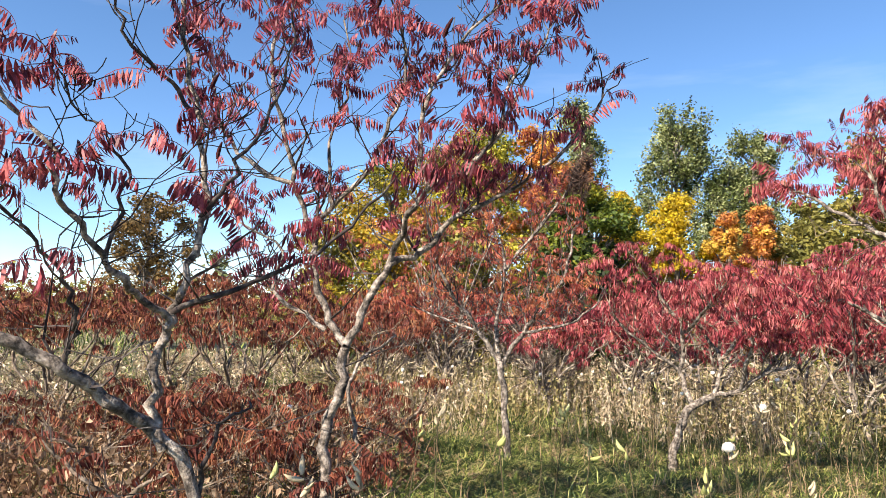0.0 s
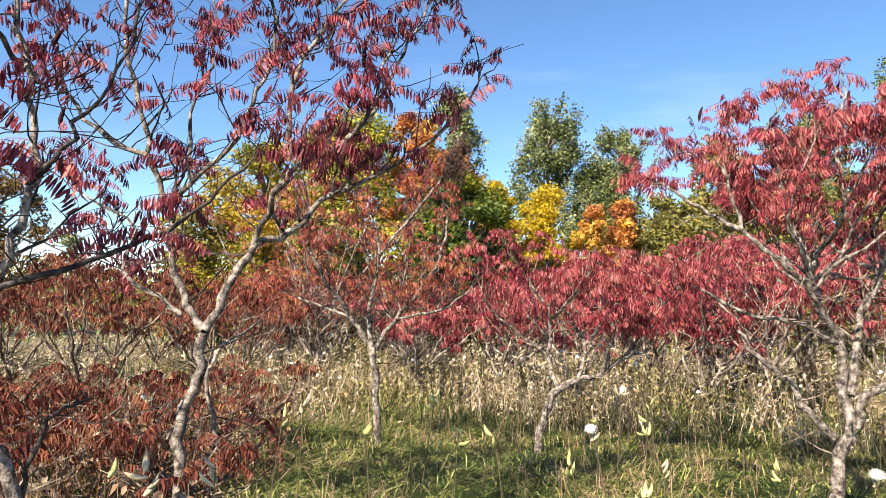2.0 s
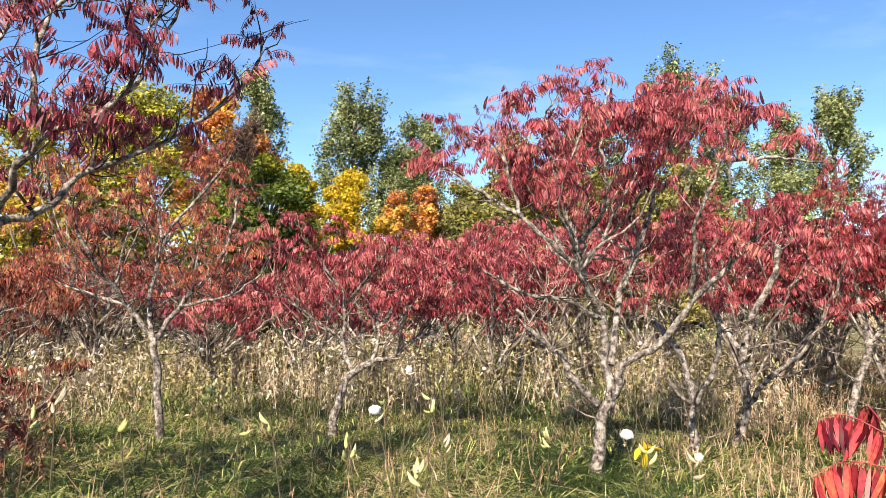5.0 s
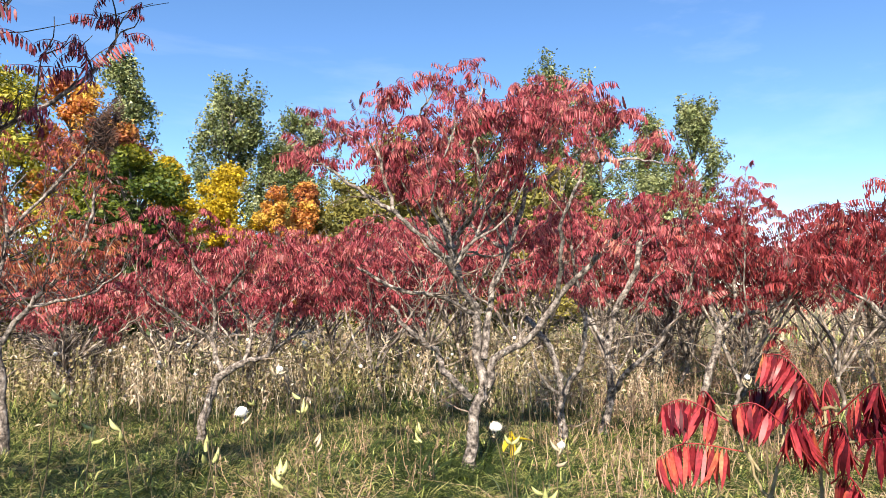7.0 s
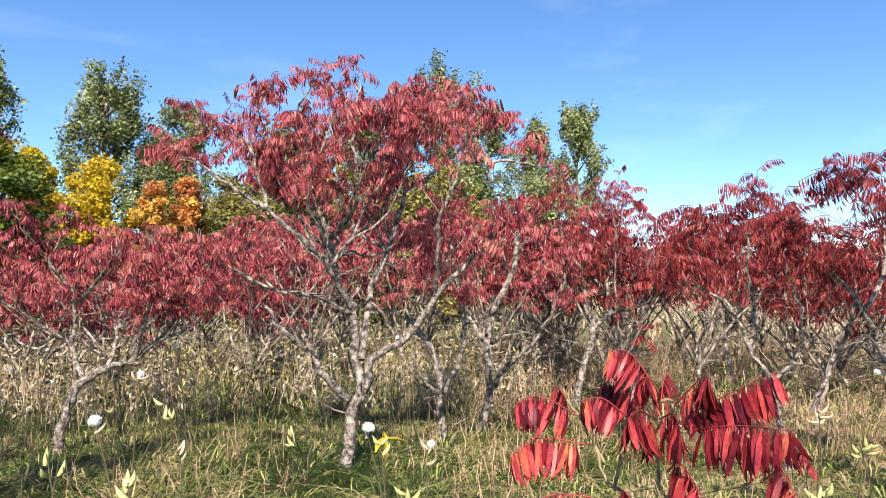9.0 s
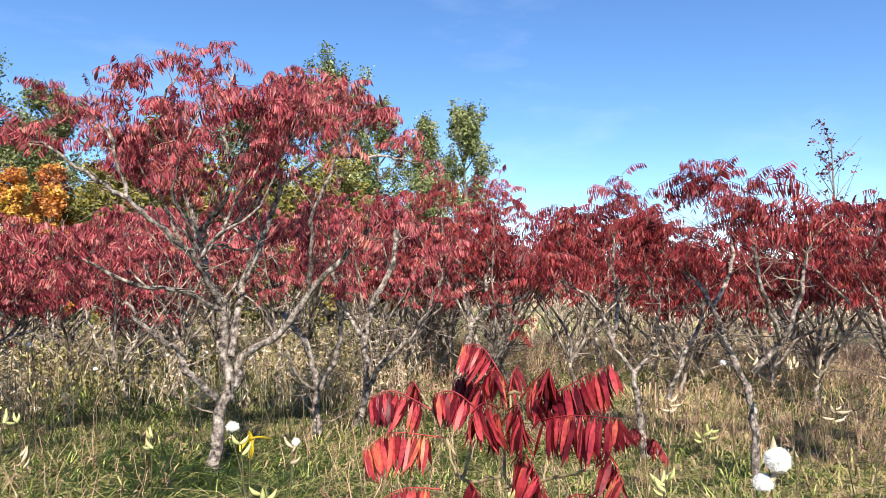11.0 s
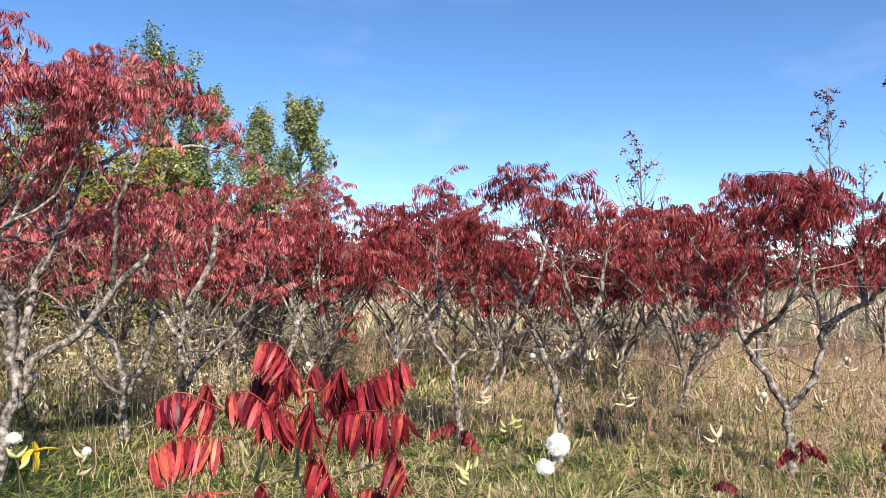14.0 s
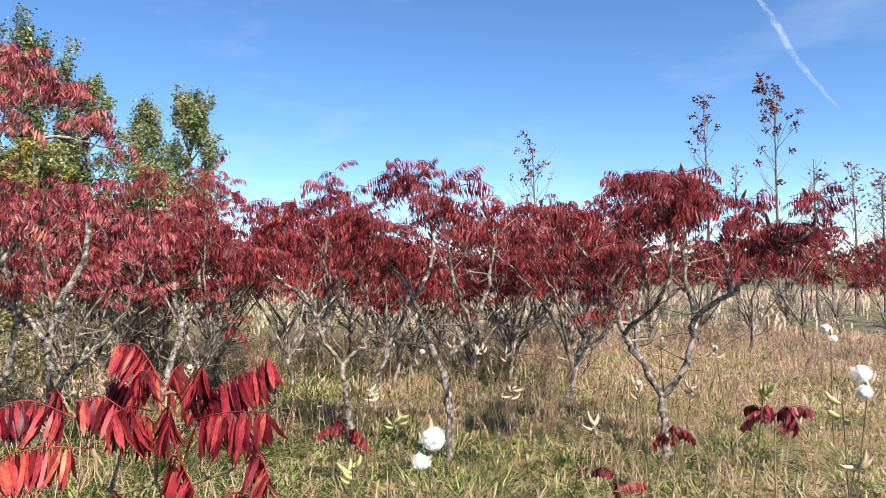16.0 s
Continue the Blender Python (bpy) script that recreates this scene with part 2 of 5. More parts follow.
# ---- geometry helpers ----
class Geo:
    """Collects points and faces for one mesh."""

    def __init__(self):
        self.v, self.f = [], []

    def tube(self, pts, radii, sides=6, cap=True):
        start = len(self.v)
        n = len(pts)
        a = None
        for i, p in enumerate(pts):
            d = (pts[min(i + 1, n - 1)] - pts[max(i - 1, 0)]).normalized()
            a = d.orthogonal() if a is None else a - d * a.dot(d)
            if a.length < 0.05:
                a = d.orthogonal()
            a.normalize()
            b = d.cross(a)
            for k in range(sides):
                w = 2 * math.pi * k / sides
                self.v.append(p + (a * math.cos(w) + b * math.sin(w)) * radii[i])
        for i in range(n - 1):
            for k in range(sides):
                q, r = start + i * sides + k, start + i * sides + (k + 1) % sides
                self.f.append((q, r, r + sides, q + sides))
        if cap:
            self.f.append(tuple(start + (n - 1) * sides + k for k in range(sides)))

    def add(self, verts, faces, m=None):
        s = len(self.v)
        self.v.extend(verts if m is None else [m @ p for p in verts])
        self.f.extend([tuple(s + i for i in q) for q in faces])

    def mesh(self, name, material, smooth=False):
        me = bpy.data.meshes.new(name)
        me.from_pydata([tuple(p) for p in self.v], [], self.f)
        me.materials.append(material)
        if smooth:
            me.polygons.foreach_set("use_smooth", [True] * len(me.polygons))
        me.update()
        return me


class Bulk:
    """Collects many triangle pieces as arrays for one mesh; each piece has a tone between 0 and 1."""

    def __init__(self):
        self.v, self.f, self.t, self.n = [], [], [], 0

    def add(self, verts, faces, m=None, tone=0.0):
        if m is not None:
            a = np.array(m)
            verts = verts @ a[:3, :3].T + a[:3, 3]
        self.v.append(verts)
        self.f.append(faces + self.n)
        self.t.append(np.broadcast_to(tone, len(verts)))
        self.n += len(verts)

    def mesh(self, name, material, smooth=False):
        me = bpy.data.meshes.new(name)
        v, f = np.concatenate(self.v), np.concatenate(self.f)
        me.vertices.add(len(v))
        me.vertices.foreach_set("co", v.astype(np.float32).ravel())
        me.loops.add(f.size)
        me.loops.foreach_set("vertex_index", f.astype(np.int32).ravel())
        me.polygons.add(len(f))
        me.polygons.foreach_set("loop_start", np.arange(0, f.size, 3, dtype=np.int32))
        me.attributes.new("tone", "FLOAT", "POINT").data.foreach_set("value", np.concatenate(self.t).astype(np.float32))
        me.materials.append(material)
        me.update(calc_edges=True)
        me.validate()
        return me


def triangles(g):
    """Points and triangles of a Geo as arrays."""
    return np.array([tuple(p) for p in g.v]), np.array([(q[0], q[k], q[k + 1]) for q in g.f for k in range(1, len(q) - 1)])


def part(name, geo, material, parent, label="", smooth=False, kind=""):
    ob = new(name, geo.mesh(name, material, smooth) if isinstance(geo, (Geo, Bulk)) else geo)
    ob.parent = parent
    return tagged(ob, label, kind=kind)


def thing(name, label, category, m=None, group="", kind=""):
    ob = new(name)
    ob.empty_display_size = 0.2
    if m is not None:
        ob.matrix_basis = m
    return tagged(ob, label, category, group, kind)


def smooth_line(points, steps=4, wobble=0.0, rng=random):
    """A Catmull-Rom line through the points."""
    p = [Vector(q) for q in points]
    p = [p[0] * 2 - p[1]] + p + [p[-1] * 2 - p[-2]]
    out = []
    for i in range(1, len(p) - 2):
        for s in range(steps):
            t = s / steps
            out.append(0.5 * (2 * p[i] + (p[i + 1] - p[i - 1]) * t + (2 * p[i - 1] - 5 * p[i] + 4 * p[i + 1] - p[i + 2]) * t * t + (3 * p[i] - p[i - 1] - 3 * p[i + 1] + p[i + 2]) * t ** 3))
    out.append(p[-2])
    if wobble:
        out = [out[0]] + [q + Vector((rng.gauss(0, wobble), rng.gauss(0, wobble), rng.gauss(0, wobble * 0.6))) for q in out[1:]]
    return out


def leaflet_on(g, rng, base, out, across, size, w, curl, fine):
    """One narrow leaflet from base along out, curled towards its tip."""
    face = out.cross(across)
    bend = face * size * curl
    fold = face * w * rng.uniform(0.15, 0.4)
    if fine is None:
        g.add([base - across * w * 0.45, base + across * w * 0.45 + fold, base + out * size + bend], [(0, 1, 2)])
    elif fine:
        a, b = base + out * size * 0.30 + bend * 0.1, base + out * size * 0.68 + bend * 0.5
        tip = base + out * size * 0.97 + bend * 1.3
        g.add([base, a + across * w * 0.5 + fold, a - across * w * 0.5 + fold, b + across * w * 0.46 + fold, b - across * w * 0.46 + fold, tip], [(0, 2, 1), (1, 2, 4, 3), (3, 4, 5)])
    else:
        a = base + out * size * 0.45 + bend * 0.2
        g.add([base, a + across * w * 0.5 + fold, base + out * size + bend, a - across * w * 0.5 + fold], [(0, 3, 1), (3, 2, 1)])


def comb(g, rng, line, pairs, leaflet, width, fine, splay, missing, shrink=0.35, loose=1.0):
    """Leaflets in pairs that hang from a leaf stalk, longest at its middle."""
    steps = len(line) - 1
    for k in range(pairs):
        s = 0.14 + 0.86 * (k + 0.5) / pairs
        i = min(int(s * steps), steps - 1)
        base = line[i].lerp(line[i + 1], s * steps - i)
        along = (line[i + 1] - line[i]).normalized()
        lateral = along.cross(Vector((0, 0, 1)))
        lateral = lateral.normalized() if lateral.length > 0.05 else Vector((0, 1, 0))
        under = along.cross(lateral)
        if under.z > 0:
            under = -under
        size = leaflet * (1 - shrink + shrink * math.sin(math.pi * min(1, 0.12 + s * 0.8))) * rng.uniform(0.78, 1.12)
        for way in (-1, 1):
            if rng.random() < missing:
                continue
            out = (Vector((0, 0, -0.75)) + under * 0.45 + along * rng.gauss(0.12, 0.12 * loose) + lateral * way * abs(rng.gauss(splay, 0.14 * loose))).normalized()
            across = along * rng.uniform(0.7, 1.0) + lateral * rng.gauss(0.0, 0.45 * loose)
            across = across - out * across.dot(out)
            if across.length < 0.05:
                continue
            leaflet_on(g, rng, base, out, across.normalized(), size, width * rng.uniform(0.7, 1.15), rng.gauss(0.0, 0.2 * loose), fine)


def frond_geo(rng, length, pairs, leaflet, width, rise, fall, fine=False, splay=0.3, missing=0.08):
    """A pinnate leaf along +x: a stalk that rises and arches over, with hanging leaflets."""
    g = Geo()
    steps = 6 if fine else 4
    drift = rng.uniform(-0.5, 0.5)
    line, p = [Vector((0, 0, 0))], Vector((0, 0, 0))
    for i in range(steps):
        a, yaw = rise - (rise + fall) * (i + 0.5) / steps, drift * i / steps
        p = p + Vector((math.cos(a) * math.cos(yaw), math.cos(a) * math.sin(yaw), math.sin(a))) * length / steps
        line.append(p)
    if fine:
        g.tube(line, [0.0026 - 0.0016 * i / steps for i in range(steps + 1)], 3, False)
    else:
        for a, b in ((0, 2), (2, 4)):
            g.add([line[a], line[b], line[b] + Vector((0, 0, 0.004)), line[a] + Vector((0, 0, 0.004))], [(0, 1, 2, 3)])
    comb(g, rng, line, pairs, leaflet, width, fine, splay, missing)
    return g


def fruit_geo(rng, length=0.11):
    """A slim, pointed, knobbly seed cone that leans at its tip."""
    g = Geo()
    rings = 7
    line = [Vector((0.02 * (i / rings) ** 2, 0, length * i / rings)) for i in range(rings + 1)]
    radii = [0.003 + 0.0125 * math.sin(math.pi * (0.12 + 0.84 * i / rings)) ** 0.8 * (1 - 0.35 * i / rings) * (1 + 0.12 * (-1) ** i) for i in range(rings + 1)]
    g.tube(line, radii, 6)
    return g


FROND_RNG = random.Random(5)
FROND_SPECS = [(FROND_RNG.uniform(0.15, 0.27), FROND_RNG.uniform(0.055, 0.085), FROND_RNG.uniform(0.1, 0.9), FROND_RNG.uniform(0.5, 1.35), FROND_RNG.uniform(0.12, 0.45), FROND_RNG.choice((0.04, 0.08, 0.15, 0.3))) for _ in range(16)]


def frond_set(material, tag, coarse=False, fine=False):
    """Sixteen leaves, some of them shrivelled; the coarse ones have fewer, wider leaflets."""
    out = []
    for n, (length, leaflet, rise, fall, splay, missing) in enumerate(FROND_SPECS):
        dry = 0.7 if n % 5 == 4 else 1.0
        pairs = max(6, int(length / 0.027)) if coarse else max(7, int(length / 0.0205))
        g = frond_geo(random.Random(100 + n), length, pairs, leaflet * dry * (1.1 if coarse else 1.08), (0.023 if coarse else 0.0115) * dry, rise, fall, None if coarse else fine, splay, missing)
        out.append((triangles(g), g.mesh("leaf_" + tag, material)))
    return out


FRONDS = {"red": frond_set(leaf_red, "red", fine=True), "dusky": frond_set(leaf_dusky, "dusky", fine=True), "deep": frond_set(leaf_deep, "deep"), "ember": frond_set(leaf_ember, "ember"), "dry": frond_set(leaf_dry, "dry", True), "dead": frond_set(leaf_dead, "dead")}
COARSE = {"red": frond_set(leaf_red, "red", True), "deep": frond_set(leaf_deep, "deep", True), "ember": frond_set(leaf_ember, "ember", True), "dry": FRONDS["dry"]}
FRUIT_MESH = fruit_geo(random.Random(3)).mesh("seed_cone", fruit)


def sumac(skeleton, seed, label, hue, leaves=(3, 5), reach=0.45, spacing=0.2, single=0, cones=0.12, size=1.0, bare=0.35, group="sumac trees", m=None, name="sumac_tree", up=0.55, dead=0, thick=0.6, leafless=(), far=False, leafy=1.0, dark=False):
    """A sumac: crooked stem and limbs as drawn in the skeleton, forked twigs grown on them, and a tuft of fronds at each twig's end.
    single: how many fronds stay objects of their own; bare: the part of a limb without twigs."""
    rng = random.Random(seed)
    (bx, by), limbs = skeleton
    root = thing(name, label, "tree", pose(bx, by, ground_z(bx, by)) if m is None else m, group)
    tips, twigs, bearer = [], Geo(), None

    def twig(p, d, length, r, depth):
        steps = 3 if far else 4
        pts, q = [p], p.copy()
        for i in range(steps):
            d = (d + Vector((rng.gauss(0, 0.22), rng.gauss(0, 0.22), up * 0.35 + rng.gauss(0, 0.12)))).normalized()
            q = q + d * length / steps
            pts.append(q.copy())
        twigs.tube(pts, [r * (1 - 0.13 * i) for i in range(steps + 1)], 4 if r > 0.008 and not far else 3)
        if depth > 0 and rng.random() < 0.75:
            for _ in range(rng.choice((1, 2, 2))):
                a = Vector((rng.gauss(0, 0.7), rng.gauss(0, 0.7), rng.gauss(0.1, 0.35)))
                twig(pts[-1 - rng.choice((0, 1))], (d + a).normalized(), length * rng.uniform(0.5, 0.85), r * 0.68, depth - 1)
        if depth == 0 or rng.random() < 0.45:
            tips.append((pts[-1], d, bearer))

    def snag(p, r, depth=1, length=None):
        """A dead, leafless, crooked side twig."""
        length = length or rng.uniform(0.25, 0.6)
        d = Vector((rng.gauss(0, 1), rng.gauss(0, 1), rng.gauss(0.35, 0.4))).normalized()
        pts, q = [p], p.copy()
        for _ in range(2 if far else 4):
            d = (d + Vector((rng.gauss(0, 0.24), rng.gauss(0, 0.24), rng.gauss(0.12, 0.2)))).normalized()
            q = q + d * length / (2 if far else 4)
            pts.append(q.copy())
        twigs.tube(pts, [max(0.0022, r * (1 - 0.2 * j)) for j in range(len(pts))], 3)
        if depth:
            for _ in range(2):
                snag(pts[-rng.choice((1, 2))], max(0.0025, r * 0.5), depth - 1, length * 0.6)

    for i, (r, pts) in enumerate(limbs):
        r *= thick
        line = smooth_line(pts, 4, 0.010, rng)
        n = len(line)
        end = 0.75 if i == 0 and len(limbs) > 1 else 0.4
        radii = [r * (1 - (1 - end) * k / (n - 1)) * (1 + 0.10 * math.sin(k * 2.1 + seed) + rng.uniform(-0.05, 0.05)) for k in range(n)]
        if i == 0:
            radii[0] *= 1.5
            radii[1] *= 1.2
        g = Geo()
        g.tube(line, radii, 9 if r > 0.03 else 7)
        bearer = part("trunk" if i == 0 else "limb", g, bark_dark if dark and i and r < 0.0125 else bark_twig if hue == "dry" else bark_sunlit if far else bark if r > 0.0128 else bark_twig, root, "" if i else "crooked grey lichen-spotted trunk", True)
        for _ in range((min(dead, 2) if i == 0 else dead) if r > 0.016 or far or dark else 0):
            k = rng.randrange(max(1, n // 2), n - 1) if i == 0 else rng.randrange(1, max(2, int(n * (0.45 if far else 0.95))))
            snag(line[k], min(0.007, radii[k] * 0.4), 1, rng.uniform(0.1, 0.24) if k > n * 0.5 and i else None)
        if (i == 0 and len(limbs) > 1) or i in leafless:
            continue
        total = sum((line[k + 1] - line[k]).length for k in range(n - 1))
        count = max(1, int(total * (1 - bare) / spacing))
        for c in range(count):
            k = min(n - 2, int(n * (bare + (1 - bare) * (c + rng.random()) / count)))
            d = (line[k + 1] - line[k]).normalized()
            a = Vector((rng.gauss(0, 0.8), rng.gauss(0, 0.8), rng.gauss(0.25, 0.35)))
            twig(line[k], (d * 0.7 + a).normalized(), reach * rng.uniform(0.45, 1.0), radii[k] * 0.55, 1)
        for _ in range(2):
            a = Vector((rng.gauss(0, 0.5), rng.gauss(0, 0.5), 0.2))
            twig(line[-1], ((line[-1] - line[-2]).normalized() + a).normalized(), reach * rng.uniform(0.5, 0.9), radii[-1] * 0.8, 1)
    if twigs.v:
        part("twig_work", twigs, bark_dark if dark else bark_sunlit if far and hue != "dry" else bark_twig, root, "thin forked dark twigs" if dark else "thin forked grey twigs", kind="stuff")
    crown, made = Bulk(), 0
    kit = COARSE[hue] if far else FRONDS[hue]
    places = []
    for p, d, limb_ob in tips:
        spin = rng.uniform(0, 360)
        count = rng.randint(*leaves) if rng.random() < leafy else 0
        for k in range(count):
            yaw = spin + 360 * k / count + rng.uniform(-30, 30)
            places.append((p - d * rng.uniform(0, 0.10), yaw, rng.gauss(2, 20), size * rng.uniform(0.7, 1.2), rng.randrange(16), limb_ob))
        if count and rng.random() < cones:
            o = part("seed_cone", FRUIT_MESH, None, limb_ob, "dark fuzzy seed cone")
            o.matrix_basis = pose(*p, rng.uniform(-25, 25), rng.uniform(-25, 25), 0)
    rng.shuffle(places)
    for p, yaw, tilt, s, n, limb_ob in places:
        mm = pose(*p, rng.uniform(-15, 15), -tilt, yaw) @ Matrix.Scale(s, 4)
        if made < single:
            o = part("leaf", kit[n][1], None, limb_ob)
            o.matrix_basis = mm
            made += 1
        else:
            crown.add(*kit[n][0], mm, rng.random())
    if crown.v:
        part("crown", crown, FRONDS[hue][0][1].materials[0], root, "hanging red leaves", kind="stuff")
    return root


def ground_z(x, y):
    """Height of the meadow: nearly level, with faint swells."""
    d = math.hypot(x, y)
    return 0.05 * math.sin(x * 0.55 + 1.0) * math.sin(y * 0.42) * min(1.0, d / 6) + 0.0


def polar(azimuth, distance):
    a = radians(azimuth)
    return distance * math.sin(a), distance * math.cos(a)


# ---- ground ----
def ground_mesh():
    g = Geo()
    radii = [0, 1.5, 3, 4, 5, 6, 7, 8, 9.5, 11, 13, 15, 18, 22, 28, 40, 70, 150, 400, 1200, 3500]
    n = 72
    for r in radii:
        for k in range(n):
            x, y = polar(360 * k / n, r)
            g.v.append(Vector((x, y, ground_z(x, y) if r < 60 else 0)))
    for i in range(len(radii) - 1):
        for k in range(n):
            a, b = i * n + k, i * n + (k + 1) % n
            g.f.append((a, a + n, b + n, b))
    return g


tagged(new("ground", ground_mesh().mesh("ground", soil, True)), "thatch-covered meadow soil under long grass", "ground", kind="structure")


def blade_mesh(name, xy, heights, widths, leans, headings, material, rng, droop=0.55, joints=2):
    """Many bent grass blades in one mesh: a pair of side points at each joint and a tip."""
    n = len(xy)
    z = np.array([ground_z(x, y) for x, y in xy]) - 0.01
    ch, sh = np.cos(headings), np.sin(headings)
    face = headings + rng.uniform(-0.9, 0.9, n)
    wx, wy = -np.sin(face) * widths / 2, np.cos(face) * widths / 2
    rows = ((0, 0, 1.0), (0.18, 0.42, 0.95), (0.52, 0.80, 0.7)) if joints == 2 else ((0, 0, 1.0), (0.36, 0.66, 0.85))
    count = 2 * len(rows) + 1
    v = np.zeros((n, count, 3))
    lift = 1 - droop * np.clip(leans, 0, 1.6) * 0.42
    for j, (out, up, w) in enumerate(rows):
        for k, way in enumerate((1, -1)):
            v[:, 2 * j + k, 0] = xy[:, 0] + ch * heights * leans * out + wx * w * way
            v[:, 2 * j + k, 1] = xy[:, 1] + sh * heights * leans * out + wy * w * way
            v[:, 2 * j + k, 2] = z + heights * up * (1 - (1 - lift) * up)
    v[:, -1, 0] = xy[:, 0] + ch * heights * leans
    v[:, -1, 1] = xy[:, 1] + sh * heights * leans
    v[:, -1, 2] = z + heights * np.clip(1 - droop * np.clip(leans, 0, 1.6) * 0.62, 0.15, 1)
    me = bpy.data.meshes.new(name)
    me.vertices.add(n * count)
    me.vertices.foreach_set("co", v.ravel())
    base = np.arange(n) * count
    order, starts = [], []
    for j in range(len(rows) - 1):
        starts.append(len(order))
        order += [2 * j, 2 * j + 1, 2 * j + 3, 2 * j + 2]
    starts.append(len(order))
    order += [count - 3, count - 2, count - 1]
    me.loops.add(n * len(order))
    me.loops.foreach_set("vertex_index", np.stack([base + k for k in order], 1).ravel().astype(np.int32))
    me.polygons.add(n * len(starts))
    me.polygons.foreach_set("loop_start", np.stack([np.arange(n) * len(order) + k for k in starts], 1).ravel().astype(np.int32))
    me.materials.append(material)
    me.update(calc_edges=True)
    me.validate()
    return me


def meadow(name, label, near, far, span, tufts, per, height, width, material, seed, lean=(0.2, 1.1), drop=0.5, squeeze=1.0, joints=1):
    """A sector of meadow from near to far metres: tufts of blades."""
    rng = np.random.default_rng(seed)
    az = np.radians(rng.uniform(span[0], span[1], tufts))
    d = np.sqrt(rng.uniform(near ** 2, far ** 2, tufts))
    c = np.stack([d * np.sin(az), d * np.cos(az)], 1)
    tall = np.array([0.72 + 0.6 * noise.noise(Vector((x * 0.5, y * 0.5, seed))) + 0.55 * noise.noise(Vector((x * 2.3, y * 2.3, seed))) for x, y in c])
    tall = np.clip(tall, 0.25, 1.5) * rng.uniform(0.75, 1.25, tufts)
    flow = np.array([2.5 * noise.noise(Vector((x * 0.35, y * 0.35, 7.0))) for x, y in c])
    n = tufts * per
    k = np.repeat(np.arange(tufts), per)
    off = rng.normal(0, 0.045 * squeeze, (n, 2))
    xy = c[k] + off
    heading = np.where(rng.random(n) < 0.3, flow[k] + rng.normal(0, 0.7, n), np.arctan2(off[:, 1], off[:, 0]) + rng.normal(0, 0.6, n))
    h = tall[k] * rng.uniform(height[0], height[1], n)
    me = blade_mesh(name, xy, h, rng.uniform(width[0], width[1], n), rng.uniform(lean[0], lean[1], n), heading, material, rng, drop, joints)
    return tagged(new(name, me), label, "grass", kind="stuff")


meadow("meadow_grass", "long green and straw meadow grass, bent over", 2.6, 5.0, (-42, 110), 3600, 18, (0.12, 0.34), (0.004, 0.010), grass_mat, 11, (0.7, 3.2), 0.95, joints=2)
meadow("meadow_grass", "long green and straw meadow grass, bent over", 5.0, 8.5, (-42, 110), 7600, 15, (0.12, 0.34), (0.006, 0.013), grass_mat, 16, (0.7, 3.2), 0.95)
meadow("meadow_grass", "long green and straw meadow grass, bent over", 8.5, 18, (-42, 110), 12000, 7, (0.2, 0.45), (0.008, 0.018), grass_mat, 12, (0.5, 2.4), 0.85, squeeze=1.6)
meadow("meadow_grass", "pale straw meadow grass in the distance", 18, 60, (-45, 112), 5000, 5, (0.3, 0.65), (0.03, 0.07), grass_mat, 13, squeeze=4)


meadow("meadow_grass", "long green and straw meadow grass underfoot", 0.3, 2.7, (0, 360), 1300, 12, (0.13, 0.36), (0.004, 0.010), grass_mat, 14, (0.2, 1.6), 0.85)
meadow("meadow_grass", "long green and straw meadow grass, bent over", 2.6, 16, (110, 318), 2800, 6, (0.2, 0.5), (0.010, 0.022), grass_mat, 15, (0.5, 2.0), 0.8, 2.0)


# ---- sumacs ----
class Skeleton:
    """Foot of a tree and its limbs, each a radius and a bent line from the foot."""

    def __init__(self, x, y):
        self.foot, self.limbs = (x, y), []

    def limb(self, radius, *points):
        self.limbs.append((radius, points))

    def __iter__(self):
        return iter((self.foot, self.limbs))


SUMAC_A = Skeleton(-1.02, 2.45)
SUMAC_A.limb(0.050, (0.00, 0.00, -0.05), (0.00, 0.00, 0.78), (-0.14, -0.06, 1.04), (-0.24, -0.16, 1.15), (-0.34, -0.27, 1.27), (-0.45, -0.34, 1.35), (-0.58, -0.43, 1.44), (-0.72, -0.41, 1.60))
SUMAC_A.limb(0.038, (-0.11, -0.05, 0.99), (-0.15, -0.06, 1.19), (-0.14, -0.06, 1.35), (-0.11, -0.05, 1.45), (-0.08, -0.03, 1.59), (-0.05, 0.03, 1.81), (-0.07, 0.08, 2.03), (-0.10, 0.07, 2.25), (-0.14, 0.05, 2.47), (-0.16, 0.04, 2.70))
SUMAC_A.limb(0.026, (-0.11, -0.05, 1.45), (-0.17, -0.18, 1.54), (-0.22, -0.32, 1.63), (-0.26, -0.40, 1.75), (-0.29, -0.47, 1.85), (-0.32, -0.50, 1.99), (-0.41, -0.55, 2.09), (-0.47, -0.60, 2.20))
SUMAC_A.limb(0.024, (-0.11, -0.05, 1.47), (-0.02, -0.01, 1.52), (0.13, 0.15, 1.59), (0.32, 0.31, 1.72), (0.46, 0.39, 1.86), (0.62, 0.46, 2.04))
SUMAC_A.limb(0.020, (-0.05, 0.03, 1.83), (0.02, 0.11, 1.97), (0.08, 0.24, 2.19), (0.18, 0.27, 2.43), (0.22, 0.28, 2.71))
SUMAC_A.limb(0.020, (-0.10, 0.07, 2.23), (-0.19, 0.03, 2.35), (-0.30, -0.14, 2.49), (-0.34, -0.16, 2.67))
